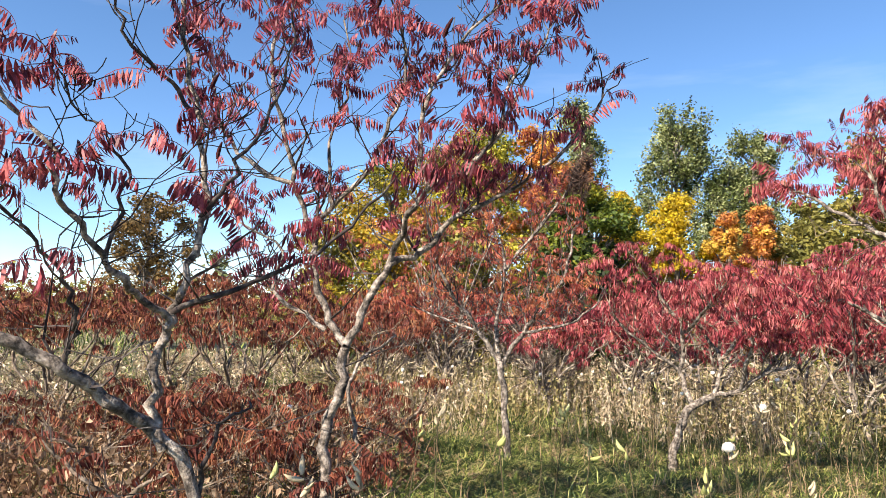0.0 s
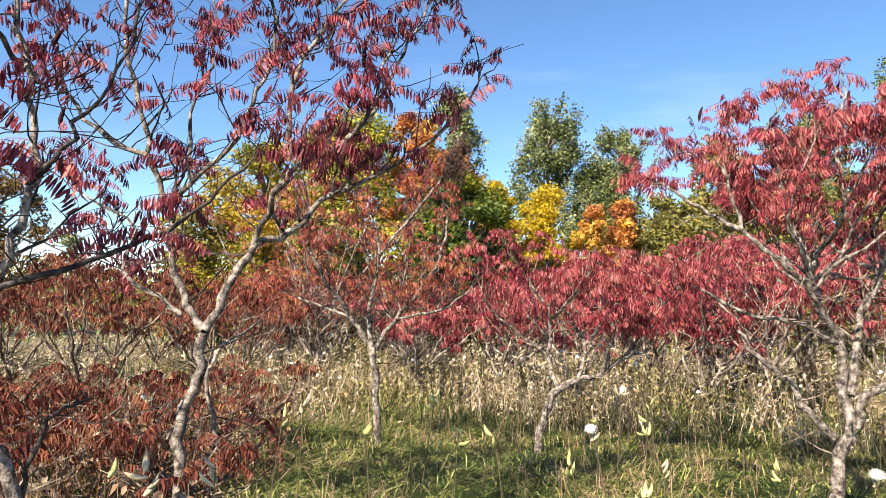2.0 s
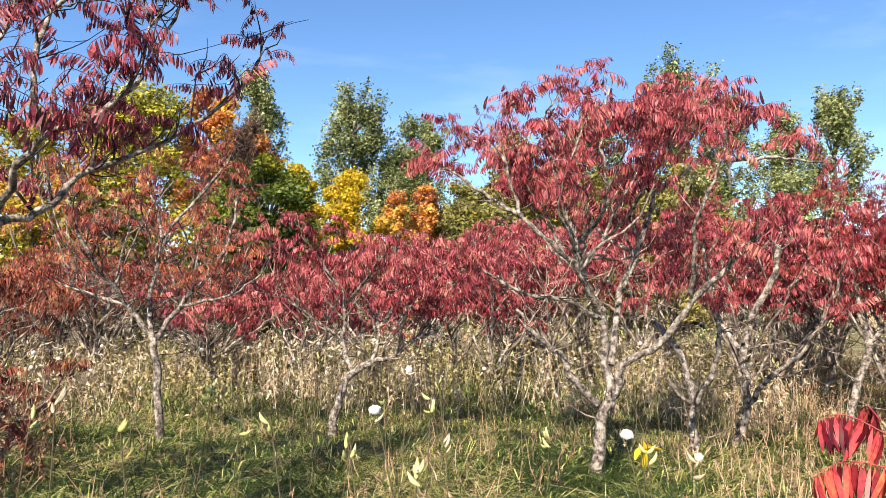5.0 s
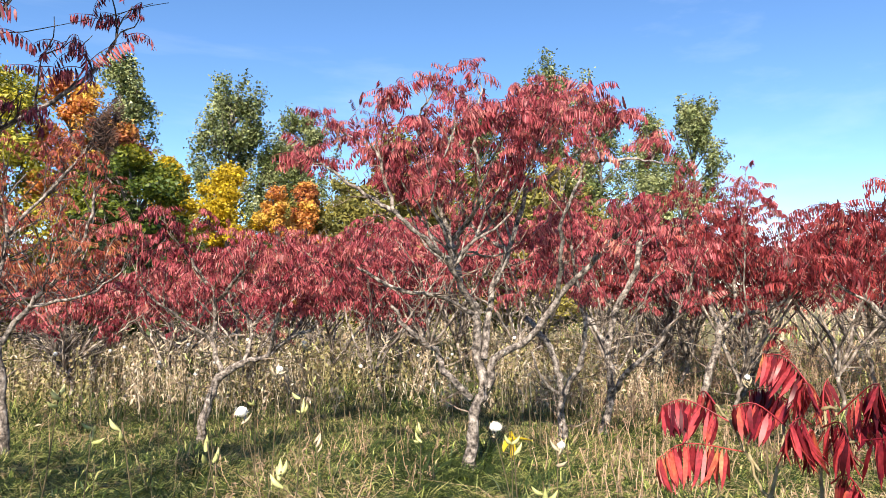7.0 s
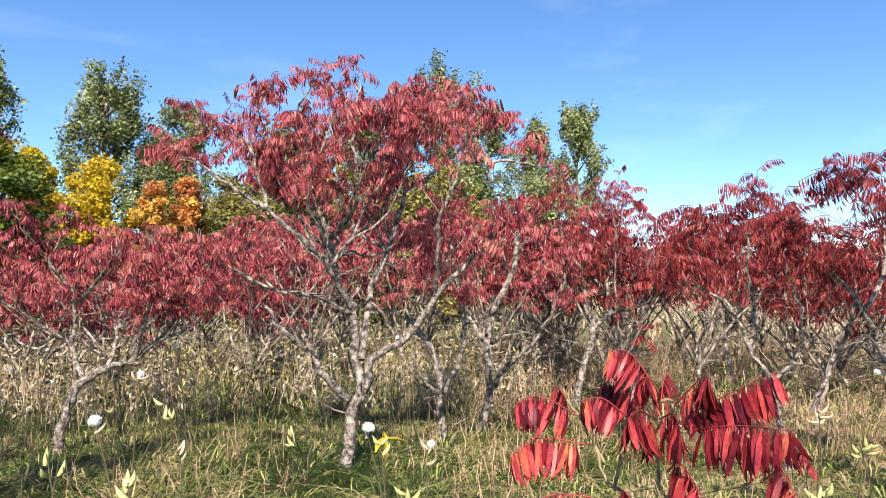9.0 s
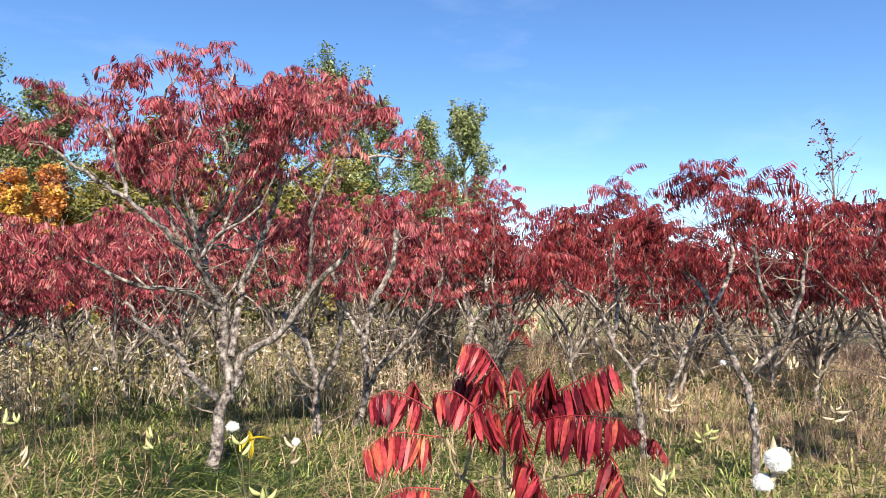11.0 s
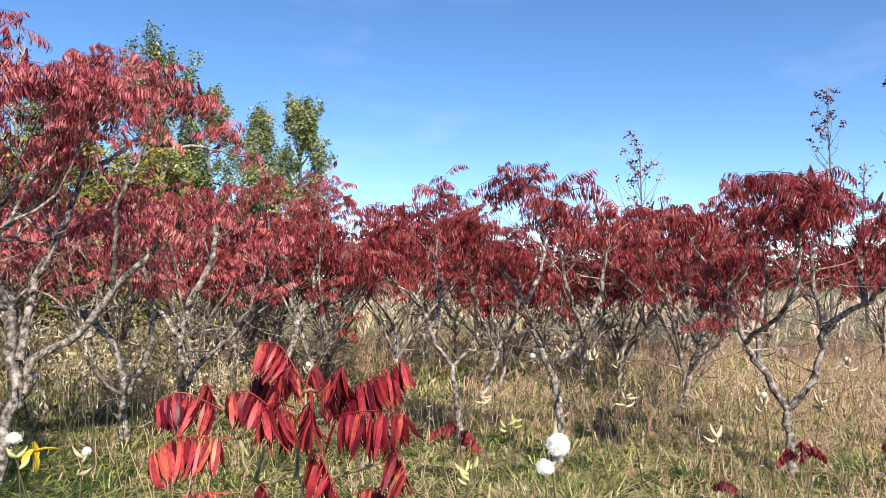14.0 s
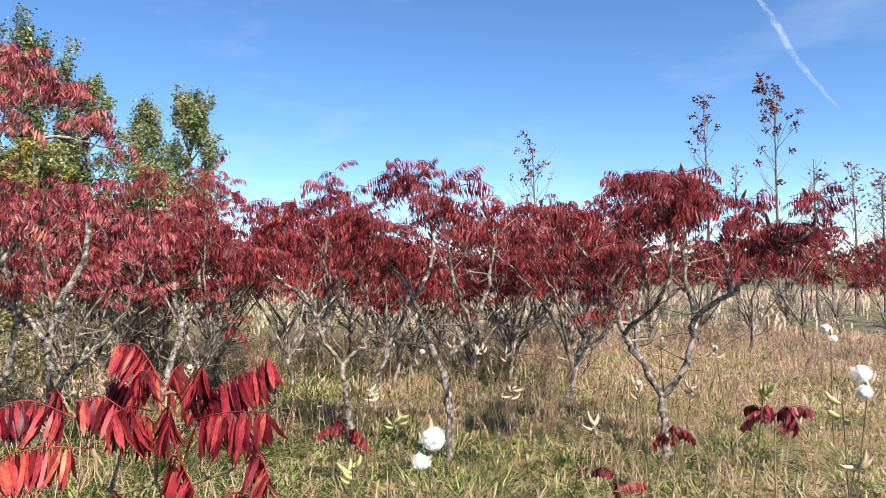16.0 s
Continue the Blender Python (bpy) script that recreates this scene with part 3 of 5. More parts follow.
SUMAC_A.limb(0.020, (-0.34, -0.27, 1.27), (-0.33, -0.29, 1.37), (-0.31, -0.32, 1.45), (-0.32, -0.38, 1.57), (-0.39, -0.42, 1.69), (-0.42, -0.50, 1.76), (-0.45, -0.58, 1.79))
SUMAC_A.limb(0.020, (-0.00, -0.00, 0.80), (0.03, 0.01, 0.96), (0.09, 0.03, 1.08), (0.15, 0.10, 1.15))
SUMAC_A.limb(0.016, (-0.22, -0.32, 1.63), (-0.22, -0.26, 1.81), (-0.22, -0.21, 1.97), (-0.29, -0.25, 2.10), (-0.38, -0.30, 2.17))
SUMAC_B = Skeleton(-0.84, 3.90)
SUMAC_B.limb(0.065, (0.00, 0.00, -0.05), (0.00, 0.00, 0.55), (-0.01, -0.00, 0.83), (0.06, 0.01, 1.05), (0.08, 0.01, 1.29))
SUMAC_B.limb(0.048, (0.08, 0.01, 1.29), (0.19, 0.03, 1.52), (0.31, 0.05, 1.75), (0.48, 0.17, 1.84), (0.65, 0.18, 2.02), (0.78, 0.18, 2.10), (1.00, 0.23, 2.22), (1.28, 0.25, 2.42), (1.52, 0.27, 2.69))
SUMAC_B.limb(0.036, (0.31, 0.05, 1.75), (0.43, -0.14, 1.98), (0.55, -0.23, 2.15), (0.77, -0.22, 2.28), (0.92, -0.22, 2.48), (0.99, -0.22, 2.79))
SUMAC_B.limb(0.045, (0.08, 0.01, 1.29), (-0.06, 0.09, 1.47), (-0.12, 0.08, 1.73), (-0.17, 0.17, 1.97), (-0.29, 0.14, 2.24), (-0.35, 0.12, 2.55), (-0.44, 0.10, 2.89), (-0.42, 0.10, 3.25))
SUMAC_B.limb(0.030, (-0.17, 0.17, 1.97), (0.01, 0.00, 2.12), (0.23, -0.16, 2.29), (0.33, -0.25, 2.52), (0.42, -0.24, 2.84), (0.35, -0.25, 3.16))
SUMAC_B.limb(0.030, (-0.29, 0.14, 2.24), (-0.58, 0.16, 2.38), (-0.78, 0.19, 2.64), (-0.82, 0.18, 2.99))
SUMAC_B.limb(0.030, (0.55, -0.23, 2.15), (0.50, -0.33, 2.41), (0.58, -0.33, 2.69), (0.73, -0.32, 2.94), (0.91, -0.32, 3.16))
SUMAC_B.limb(0.030, (-0.06, 0.09, 1.37), (-0.21, 0.16, 1.46), (-0.42, 0.21, 1.60), (-0.39, 0.32, 1.85), (-0.69, 0.33, 2.02))
SUMAC_B.limb(0.030, (0.17, 0.13, 0.51), (0.14, 0.13, 0.75), (0.09, 0.12, 1.01), (0.14, 0.23, 1.20), (0.31, 0.45, 1.33))
SUMAC_B.limb(0.026, (0.77, -0.22, 2.28), (0.98, -0.12, 2.56), (1.08, -0.03, 2.85), (1.23, -0.04, 3.12))
SUMAC_B.limb(0.024, (-0.04, 0.09, 2.10), (-0.15, 0.48, 2.57), (-0.07, 0.70, 3.06), (-0.14, 0.79, 3.54))
SUMAC_C = Skeleton(0.31, 7.17)
SUMAC_C.limb(0.070, (0.00, 0.00, -0.05), (0.00, 0.00, 0.11), (-0.02, 0.00, 0.67), (-0.08, 0.00, 1.01))
SUMAC_C.limb(0.045, (-0.08, 0.00, 1.01), (-0.28, 0.01, 1.30), (-0.57, -0.20, 1.69), (-0.74, -0.30, 2.08), (-0.80, -0.31, 2.47))
SUMAC_C.limb(0.045, (-0.08, 0.00, 1.01), (-0.10, 0.20, 1.47), (-0.01, 0.30, 1.96), (-0.16, 0.41, 2.52))
SUMAC_C.limb(0.045, (-0.04, 0.00, 0.99), (0.15, -0.11, 1.31), (0.36, -0.23, 1.57), (0.55, -0.25, 1.93), (0.63, -0.26, 2.33))
SUMAC_C.limb(0.030, (-0.01, 0.30, 1.96), (0.27, 0.38, 2.33), (0.57, 0.35, 2.77))
SUMAC_C.limb(0.030, (-0.28, 0.01, 1.30), (-0.70, 0.30, 1.43), (-1.07, 0.37, 1.58))
SUMAC_C.limb(0.030, (0.15, -0.11, 1.31), (0.53, -0.45, 1.40), (0.83, -0.59, 1.60))
SUMAC_D = Skeleton(1.87, 6.83)
SUMAC_D.limb(0.075, (0.00, 0.00, -0.05), (0.00, 0.00, 0.17), (0.08, -0.02, 0.49), (0.18, -0.05, 0.64), (0.35, -0.11, 0.75))
SUMAC_D.limb(0.040, (0.35, -0.11, 0.75), (0.54, -0.28, 0.82), (0.69, -0.44, 0.99), (0.90, -0.53, 1.10), (1.06, -0.60, 1.38))
SUMAC_D.limb(0.045, (0.18, -0.05, 0.64), (0.11, 0.07, 0.96), (0.15, 0.06, 1.34), (-0.01, 0.11, 1.61), (-0.16, 0.15, 1.83))
SUMAC_D.limb(0.040, (0.35, -0.11, 0.75), (0.49, 0.06, 1.08), (0.35, 0.21, 1.40), (0.45, 0.18, 1.71))
SUMAC_D.limb(0.035, (0.15, 0.06, 1.34), (0.24, -0.39, 1.61), (0.32, -0.52, 1.76))
SUMAC_D.limb(0.035, (0.49, 0.06, 1.08), (0.79, 0.06, 1.46), (1.01, 0.07, 1.71))
SUMAC_D.limb(0.030, (0.11, 0.07, 0.96), (-0.19, 0.05, 1.17), (-0.47, 0.01, 1.39), (-0.57, 0.03, 1.60))
SUMAC_D.limb(0.035, (0.54, -0.28, 0.82), (0.50, -0.69, 1.32), (0.47, -0.78, 1.66))
SUMAC_D.limb(0.030, (0.69, -0.44, 0.99), (1.15, -0.31, 1.52), (1.36, -0.30, 1.66))
SUMAC_E = Skeleton(3.36, 4.61)
SUMAC_E.limb(0.085, (0.00, 0.00, -0.02), (0.03, -0.02, 0.28), (0.05, -0.04, 0.52), (0.09, -0.06, 0.62))
SUMAC_E.limb(0.050, (0.02, -0.01, 0.59), (-0.21, 0.02, 0.81), (-0.25, 0.04, 0.95), (-0.43, 0.03, 1.06), (-0.53, 0.09, 1.17), (-0.59, 0.12, 1.32))
SUMAC_E.limb(0.065, (0.09, -0.06, 0.62), (0.06, -0.04, 0.98), (0.05, -0.03, 1.24), (-0.01, 0.13, 1.53), (0.01, 0.23, 1.83), (-0.10, 0.30, 2.20), (-0.13, 0.43, 2.68))
SUMAC_E.limb(0.055, (0.12, -0.08, 0.67), (0.18, -0.12, 0.89), (0.33, -0.36, 1.07), (0.43, -0.58, 1.38), (0.49, -0.77, 1.56), (0.62, -0.90, 1.74), (0.74, -1.02, 1.91))
SUMAC_E.limb(0.050, (0.10, -0.07, 0.89), (0.28, 0.05, 1.44), (0.45, 0.05, 1.76), (0.62, 0.04, 2.26), (0.57, 0.08, 2.71), (0.67, 0.00, 3.09))
SUMAC_E.limb(0.035, (0.05, -0.03, 1.24), (-0.29, -0.05, 1.39), (-0.58, -0.00, 1.43), (-0.91, 0.05, 1.60), (-1.09, 0.13, 1.60))
SUMAC_E.limb(0.040, (0.05, -0.03, 1.26), (-0.26, -0.19, 1.60), (-0.54, -0.25, 1.79), (-0.76, -0.25, 1.96), (-0.84, -0.20, 2.19), (-0.88, -0.18, 2.41))
SUMAC_E.limb(0.035, (0.01, 0.23, 1.83), (0.03, -0.14, 2.16), (-0.06, -0.20, 2.54), (-0.02, -0.23, 2.93))
SUMAC_E.limb(0.035, (0.62, 0.04, 2.26), (0.91, -0.07, 2.47), (1.10, -0.24, 2.70), (1.25, -0.39, 2.81))
SUMAC_E.limb(0.030, (0.43, -0.58, 1.38), (0.25, -0.82, 1.78), (0.25, -0.95, 2.13), (0.34, -1.03, 2.41))
SUMAC_E.limb(0.030, (-0.10, 0.30, 2.20), (-0.20, 0.70, 2.38), (-0.41, 0.92, 2.69), (-0.67, 1.04, 2.82))
SUMAC_E.limb(0.030, (0.45, 0.05, 1.76), (0.41, 0.57, 2.01), (0.39, 0.82, 2.55), (0.44, 0.79, 3.13))
SUMAC_E.limb(0.030, (-0.76, -0.25, 1.98), (-0.88, 0.04, 2.14), (-1.04, 0.22, 2.31), (-1.11, 0.36, 2.41))
SUMAC_E.limb(0.026, (-0.84, -0.20, 2.19), (-0.65, 0.04, 2.49), (-0.64, 0.15, 2.66), (-0.68, 0.16, 2.79))
SUMAC_E.limb(0.026, (-0.13, 0.43, 2.68), (-0.29, 0.30, 2.80), (-0.24, 0.15, 2.98))
SUMAC_E.limb(0.026, (0.67, 0.00, 2.80), (0.65, -0.38, 2.77), (0.75, -0.46, 2.84))
SUMAC_E.limb(0.026, (0.33, -1.03, 2.33), (0.65, -1.06, 2.37), (0.90, -1.19, 2.34))
FAN_RNG = random.Random(52)
FAN_STARTS = [Vector((0.05, -0.03, 1.24)), Vector((0.28, 0.05, 1.44)), Vector((0.36, -0.44, 1.18)), Vector((-0.26, -0.19, 1.60)), Vector((0.01, 0.18, 1.70))]
for k in range(15):
    around, lean = 2.39996 * k, radians(16 + 54 * ((k * 0.618) % 1.0))
    tip = Vector((0.10 + 1.15 * math.cos(around) * math.sin(lean), -0.23 + 1.15 * math.sin(around) * math.sin(lean), 1.72 + 1.05 * math.cos(lean)))
    foot = min(FAN_STARTS, key=lambda p: (p - tip).length + FAN_RNG.random() * 0.4)
    mid = foot.lerp(tip, 0.5) + Vector((FAN_RNG.gauss(0, 0.08), FAN_RNG.gauss(0, 0.08), FAN_RNG.gauss(-0.06, 0.06)))
    SUMAC_E.limb(0.022, tuple(foot), tuple(foot.lerp(mid, 0.5) + Vector((FAN_RNG.gauss(0, 0.05), FAN_RNG.gauss(0, 0.05), 0))), tuple(mid), tuple(tip))
SUMAC_F = Skeleton(4.70, 5.03)
SUMAC_F.limb(0.060, (0.00, 0.00, 0.06), (-0.00, 0.00, 0.45), (-0.02, 0.02, 0.71), (-0.10, 0.09, 0.98), (-0.19, 0.29, 1.19))
SUMAC_F.limb(0.050, (-0.00, 0.00, 0.45), (0.06, -0.19, 0.78), (0.03, -0.30, 1.14), (-0.02, -0.25, 1.50), (-0.06, -0.22, 1.87))
SUMAC_F.limb(0.040, (-0.00, 0.00, -0.05), (-0.00, 0.00, 0.42), (-0.26, -0.04, 0.63), (-0.40, -0.05, 0.90))
SUMAC_F2 = Skeleton(5.19, 4.99)
SUMAC_F2.limb(0.060, (0.00, 0.00, 0.08), (0.06, -0.06, 0.52), (0.04, -0.04, 0.90), (0.10, -0.10, 1.28), (0.22, -0.23, 1.67), (0.26, -0.27, 2.05))
SUMAC_F2.limb(0.045, (0.05, -0.05, 0.46), (0.06, -0.35, 0.76), (0.16, -0.61, 1.03), (0.27, -0.73, 1.34), (0.33, -0.82, 1.60))
SUMAC_F2.limb(0.040, (0.04, -0.04, 0.90), (0.11, 0.31, 1.22), (0.06, 0.50, 1.63), (-0.03, 0.57, 1.99))
SUMAC_G = Skeleton(7.06, 5.30)
SUMAC_G.limb(0.080, (0.00, 0.00, -0.05), (0.00, 0.00, 0.16), (0.09, -0.11, 0.70), (0.13, -0.17, 1.03))
SUMAC_G.limb(0.050, (0.13, -0.17, 1.00), (0.25, -0.33, 1.17), (0.26, -0.70, 1.27), (0.35, -1.02, 1.49), (0.41, -1.13, 1.81))
SUMAC_G.limb(0.050, (0.13, -0.17, 1.03), (0.15, -0.03, 1.30), (0.21, 0.05, 1.64), (0.09, 0.21, 1.99), (0.05, 0.26, 2.34))
SUMAC_G.limb(0.040, (0.25, -0.33, 1.17), (0.56, -0.07, 1.57), (0.70, -0.11, 2.00), (0.67, -0.06, 2.43))
SUMAC_H = Skeleton(5.88, 2.35)
SUMAC_H.limb(0.050, (0.00, 0.00, 0.09), (-0.02, 0.05, 0.48), (-0.04, 0.08, 0.76))
SUMAC_H.limb(0.035, (-0.04, 0.08, 0.76), (-0.11, 0.23, 1.00), (-0.15, 0.31, 1.26), (-0.16, 0.52, 1.52), (-0.23, 0.65, 1.81))
SUMAC_H.limb(0.030, (-0.04, 0.08, 0.76), (0.03, -0.07, 0.95), (-0.04, -0.15, 1.24), (-0.17, -0.11, 1.56), (-0.20, -0.03, 1.88))
SUMAC_H.limb(0.030, (-0.11, 0.23, 1.00), (0.27, 0.36, 1.32), (0.34, 0.45, 1.73), (0.36, 0.40, 2.09))
SUMAC_H.limb(0.025, (-0.15, 0.31, 1.26), (-0.59, 0.28, 1.43), (-0.77, 0.38, 1.56))
SUMAC_I = Skeleton(5.78, 1.48)
SUMAC_I.limb(0.055, (0.00, 0.00, -0.05), (0.00, 0.00, 0.15), (-0.00, 0.00, 0.49), (-0.01, 0.05, 0.74))
SUMAC_I.limb(0.040, (-0.01, 0.05, 0.74), (-0.06, 0.17, 1.04), (-0.08, 0.25, 1.30), (-0.04, 0.42, 1.51), (-0.13, 0.63, 1.74))
SUMAC_I.limb(0.040, (0.00, -0.00, 0.83), (0.05, -0.18, 1.04), (-0.02, -0.30, 1.26), (-0.00, -0.36, 1.55), (0.01, -0.43, 1.80))
SUMAC_I.limb(0.030, (-0.08, 0.25, 1.30), (0.25, 0.20, 1.61), (0.33, 0.27, 1.93), (0.29, 0.40, 2.17))
SUMAC_I.limb(0.030, (0.05, -0.18, 1.04), (-0.36, -0.20, 1.35), (-0.47, -0.16, 1.66), (-0.47, -0.16, 1.94))
SUMAC_I.limb(0.035, (0.07, 0.67, 0.55), (0.12, 0.57, 0.83), (0.16, 0.45, 1.15), (0.18, 0.39, 1.42), (0.16, 0.45, 1.70))
SUMAC_J = Skeleton(8.23, 0.96)
SUMAC_J.limb(0.055, (0.00, 0.00, 0.06), (0.02, -0.11, 0.45), (0.03, -0.20, 0.79))
SUMAC_J.limb(0.035, (0.03, -0.20, 0.79), (0.01, -0.03, 1.12), (0.07, 0.19, 1.37), (0.05, 0.31, 1.62))
SUMAC_J.limb(0.035, (0.03, -0.20, 0.76), (0.14, -0.29, 1.12), (0.13, -0.23, 1.49), (0.15, -0.36, 1.86))
SUMAC_J.limb(0.030, (0.02, -0.11, 0.51), (-0.15, -0.37, 0.83), (-0.13, -0.55, 1.13))
SUMAC_K = Skeleton(6.13, -0.12)
SUMAC_K.limb(0.060, (0.00, 0.00, -0.05), (0.00, 0.00, 0.11), (-0.00, 0.00, 0.32), (-0.00, 0.02, 0.53))
SUMAC_K.limb(0.045, (-0.00, 0.02, 0.53), (-0.01, 0.19, 0.83), (-0.02, 0.29, 0.98), (-0.02, 0.37, 1.21), (-0.04, 0.51, 1.48), (-0.05, 0.63, 1.70))
SUMAC_K.limb(0.045, (-0.00, 0.01, 0.53), (0.00, -0.16, 0.79), (0.00, -0.23, 1.11), (-0.11, -0.46, 1.28), (-0.21, -0.58, 1.42), (-0.23, -0.78, 1.57), (-0.36, -0.98, 1.72))
SUMAC_K.limb(0.035, (-0.01, 0.19, 0.83), (0.29, 0.22, 1.06), (0.39, 0.16, 1.38), (0.39, 0.19, 1.75), (0.39, 0.23, 2.08))
SUMAC_K.limb(0.035, (0.00, -0.23, 1.11), (0.10, -0.17, 1.38), (0.10, -0.16, 1.68), (0.10, -0.29, 1.98))
SUMAC_K.limb(0.030, (-0.02, 0.29, 0.98), (-0.50, -0.00, 1.27), (-0.60, -0.08, 1.58), (-0.60, -0.06, 1.89))
SUMAC_K.limb(0.030, (-0.11, -0.46, 1.28), (0.29, -0.49, 1.59), (0.38, -0.62, 1.90))

SUMAC_C.limb(0.028, (0.27, 0.38, 2.33), (0.50, 0.10, 2.62), (0.66, -0.12, 2.90), (0.74, -0.18, 3.16))
sumac(SUMAC_A, 1, "open sumac with sparse dusky red leaves and lichen-grey limbs", "dusky", (3, 5), 0.24, 0.12, 260, 0.05, bare=0.4, size=0.95, dead=5, leafless=(0, 7), thick=0.52, leafy=0.45, dark=True)
sumac(SUMAC_B, 2, "spreading sumac with hanging crimson leaves and crooked grey trunk", "dusky", (3, 5), 0.30, 0.095, 300, 0.09, bare=0.35, size=1.0, dead=7, leafless=(8,), thick=0.53, leafy=0.68, dark=True)
c_tree = sumac(SUMAC_C, 3, "slender sumac with bare inner limbs and orange-red leaves", "ember", (3, 5), 0.34, 0.15, 150, 0.03, size=0.95, dead=20, leafy=0.8, dark=True, leafless=(7,))
sumac(SUMAC_D, 4, "low leaning sumac with a broad bright red crown", "red", (4, 7), 0.32, 0.09, 300, 0.03, size=1.0, dead=8)
sumac(SUMAC_E, 5, "domed red sumac with a pale forked trunk", "red", (3, 6), 0.22, 0.075, 300, 0.05, size=1.0, dead=6, up=0.35, leafless=(1,), bare=0.68, leafy=0.78)
sumac(SUMAC_F, 6, "many-stemmed sumac with pale dead lower limbs", "red", (4, 7), 0.33, 0.12, 100, 0.03, dead=10, bare=0.5, leafless=(2,))
sumac(SUMAC_F2, 7, "many-stemmed sumac with pale dead lower limbs", "red", (4, 7), 0.34, 0.12, 100, 0.03, dead=10, bare=0.5)
sumac(SUMAC_G, 8, "forked sumac with white sunlit limbs and deep red leaves", "deep", (4, 7), 0.36, 0.086, 100, 0.03, size=1.1, dead=8)
sumac(SUMAC_H, 9, "young forked sumac with deep red leaves", "deep", (4, 7), 0.28, 0.070, 120, 0.04, size=1.1, dead=6, bare=0.6)
sumac(SUMAC_I, 10, "thin sumac with two rising limbs and a red flat top", "deep", (4, 7), 0.26, 0.066, 150, 0.05, size=1.1, dead=5, bare=0.7)
sumac(SUMAC_J, 11, "small dark-stemmed sumac in straw grass", "deep", (4, 7), 0.28, 0.094, 100, 0.04, size=1.1, dead=6)
sumac(SUMAC_K, 12, "wide forked sumac with dark red leaves in straw grass", "deep", (4, 7), 0.24, 0.062, 250, 0.06, size=1.1, dead=8, bare=0.6)

# a dead, dark brown bunch of leaves hangs at the top of the slender sumac
DEAD_RNG = random.Random(33)
bunch = Bulk()
for _ in range(70):
    u = DEAD_RNG.random()
    spot = Vector((0.66, -0.12, 2.90)).lerp(Vector((0.76, -0.19, 3.20)), u) + Vector((DEAD_RNG.gauss(0.02 - 0.03 * u, 0.05), DEAD_RNG.gauss(0, 0.05), DEAD_RNG.gauss(-0.06, 0.06)))
    bunch.add(*FRONDS["dead"][DEAD_RNG.randrange(16)][0], pose(*spot, 0, DEAD_RNG.uniform(20, 75), DEAD_RNG.uniform(0, 360)) @ Matrix.Scale(DEAD_RNG.uniform(0.8, 1.2), 4), DEAD_RNG.random())
part("dead_foliage", bunch, leaf_dead, c_tree, "withered dark brown hanging leaves", kind="stuff")



def wild_skeleton(rng, height, spread, stems):
    """A random sumac: one foot, a short leaning trunk, limbs that fork outwards and flatten."""
    s = Skeleton(0, 0)
    lean = rng.uniform(-0.2, 0.2)
    fork = Vector((lean, rng.uniform(-0.2, 0.2), height * rng.uniform(0.12, 0.26)))
    s.limb(0.05, (0, 0, -0.05), tuple(fork * 0.5 + Vector((0.04, 0, 0))), tuple(fork))
    for k in range(stems):
        a = 2 * math.pi * (k + rng.uniform(-0.3, 0.3)) / stems
        r = spread * rng.uniform(0.5, 1.0)
        p = [fork]
        for q in (0.3, 0.65, 1.0):
            p.append(fork + Vector((math.cos(a) * r * q + rng.gauss(0, 0.06), math.sin(a) * r * q + rng.gauss(0, 0.06), (height * rng.uniform(0.85, 1.0) - fork.z - 0.25) * q ** 0.9)))
        s.limb(0.034, *[tuple(v) for v in p])
    return s


SCATTER = random.Random(21)
WILD_LABEL = {"red": "wild sumac with bright red drooping leaves", "deep": "wild sumac with deep crimson drooping leaves", "ember": "wild sumac turning orange red", "dry": "low sumac sucker with withered brown-red leaves"}


def thicket(hue, spots, height, spread, stems, seed, leaves=(4, 6), reach=0.5, group="sumac thicket", variants=3, spacing=0.2, bare=0.5, dead=3, size=1.0, cones=0.04):
    """Random sumacs of one colour at the spots: a few grown, the rest turned and stretched copies."""
    grown = []
    for i, (x, y) in enumerate(spots):
        turn, s = SCATTER.uniform(0, 360), SCATTER.uniform(0.85, 1.12)
        m = pose(x, y, ground_z(x, y), 0, 0, turn) @ Matrix.Diagonal((s, s, s * SCATTER.uniform(0.92, 1.08), 1))
        if i < variants:
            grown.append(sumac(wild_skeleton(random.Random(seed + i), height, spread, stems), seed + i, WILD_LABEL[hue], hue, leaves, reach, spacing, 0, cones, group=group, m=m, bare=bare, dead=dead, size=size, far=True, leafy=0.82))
        else:
            o = grown[i % variants]
            copy_thing(o, m @ Matrix.Diagonal([1 / v for v in o.scale] + [1]))


def sector(az0, az1, d0, d1, count, clear=1.1):
    """Random places in a sector that keep a little apart."""
    out = []
    tries = 0
    while len(out) < count and tries < 4000:
        tries += 1
        x, y = polar(SCATTER.uniform(az0, az1), SCATTER.uniform(d0, d1))
        if all(math.hypot(x - u, y - w) > clear for u, w in out):
            out.append((x, y))
    return out


thicket("dry", sector(-40, -5, 8.5, 15, 20), 1.65, 0.9, 5, 200, (3, 5), 0.35, size=1.1)
thicket("ember", sector(-8, 6, 11, 16, 12), 1.9, 0.9, 5, 210, (3, 5), 0.35, size=1.1)
thicket("ember", sector(-6, 5.5, 10.5, 13, 5, 1.3), 2.9, 1.25, 6, 217, (2, 3), 0.38, size=1.1, bare=0.55, dead=12)
thicket("red", sector(5, 13, 10.5, 14, 7), 1.55, 0.9, 5, 215, (3, 5), 0.35, size=1.1)
thicket("red", sector(13, 32, 9.5, 15, 19), 1.8, 1.1, 5, 220, (4, 6), 0.38, size=1.15)
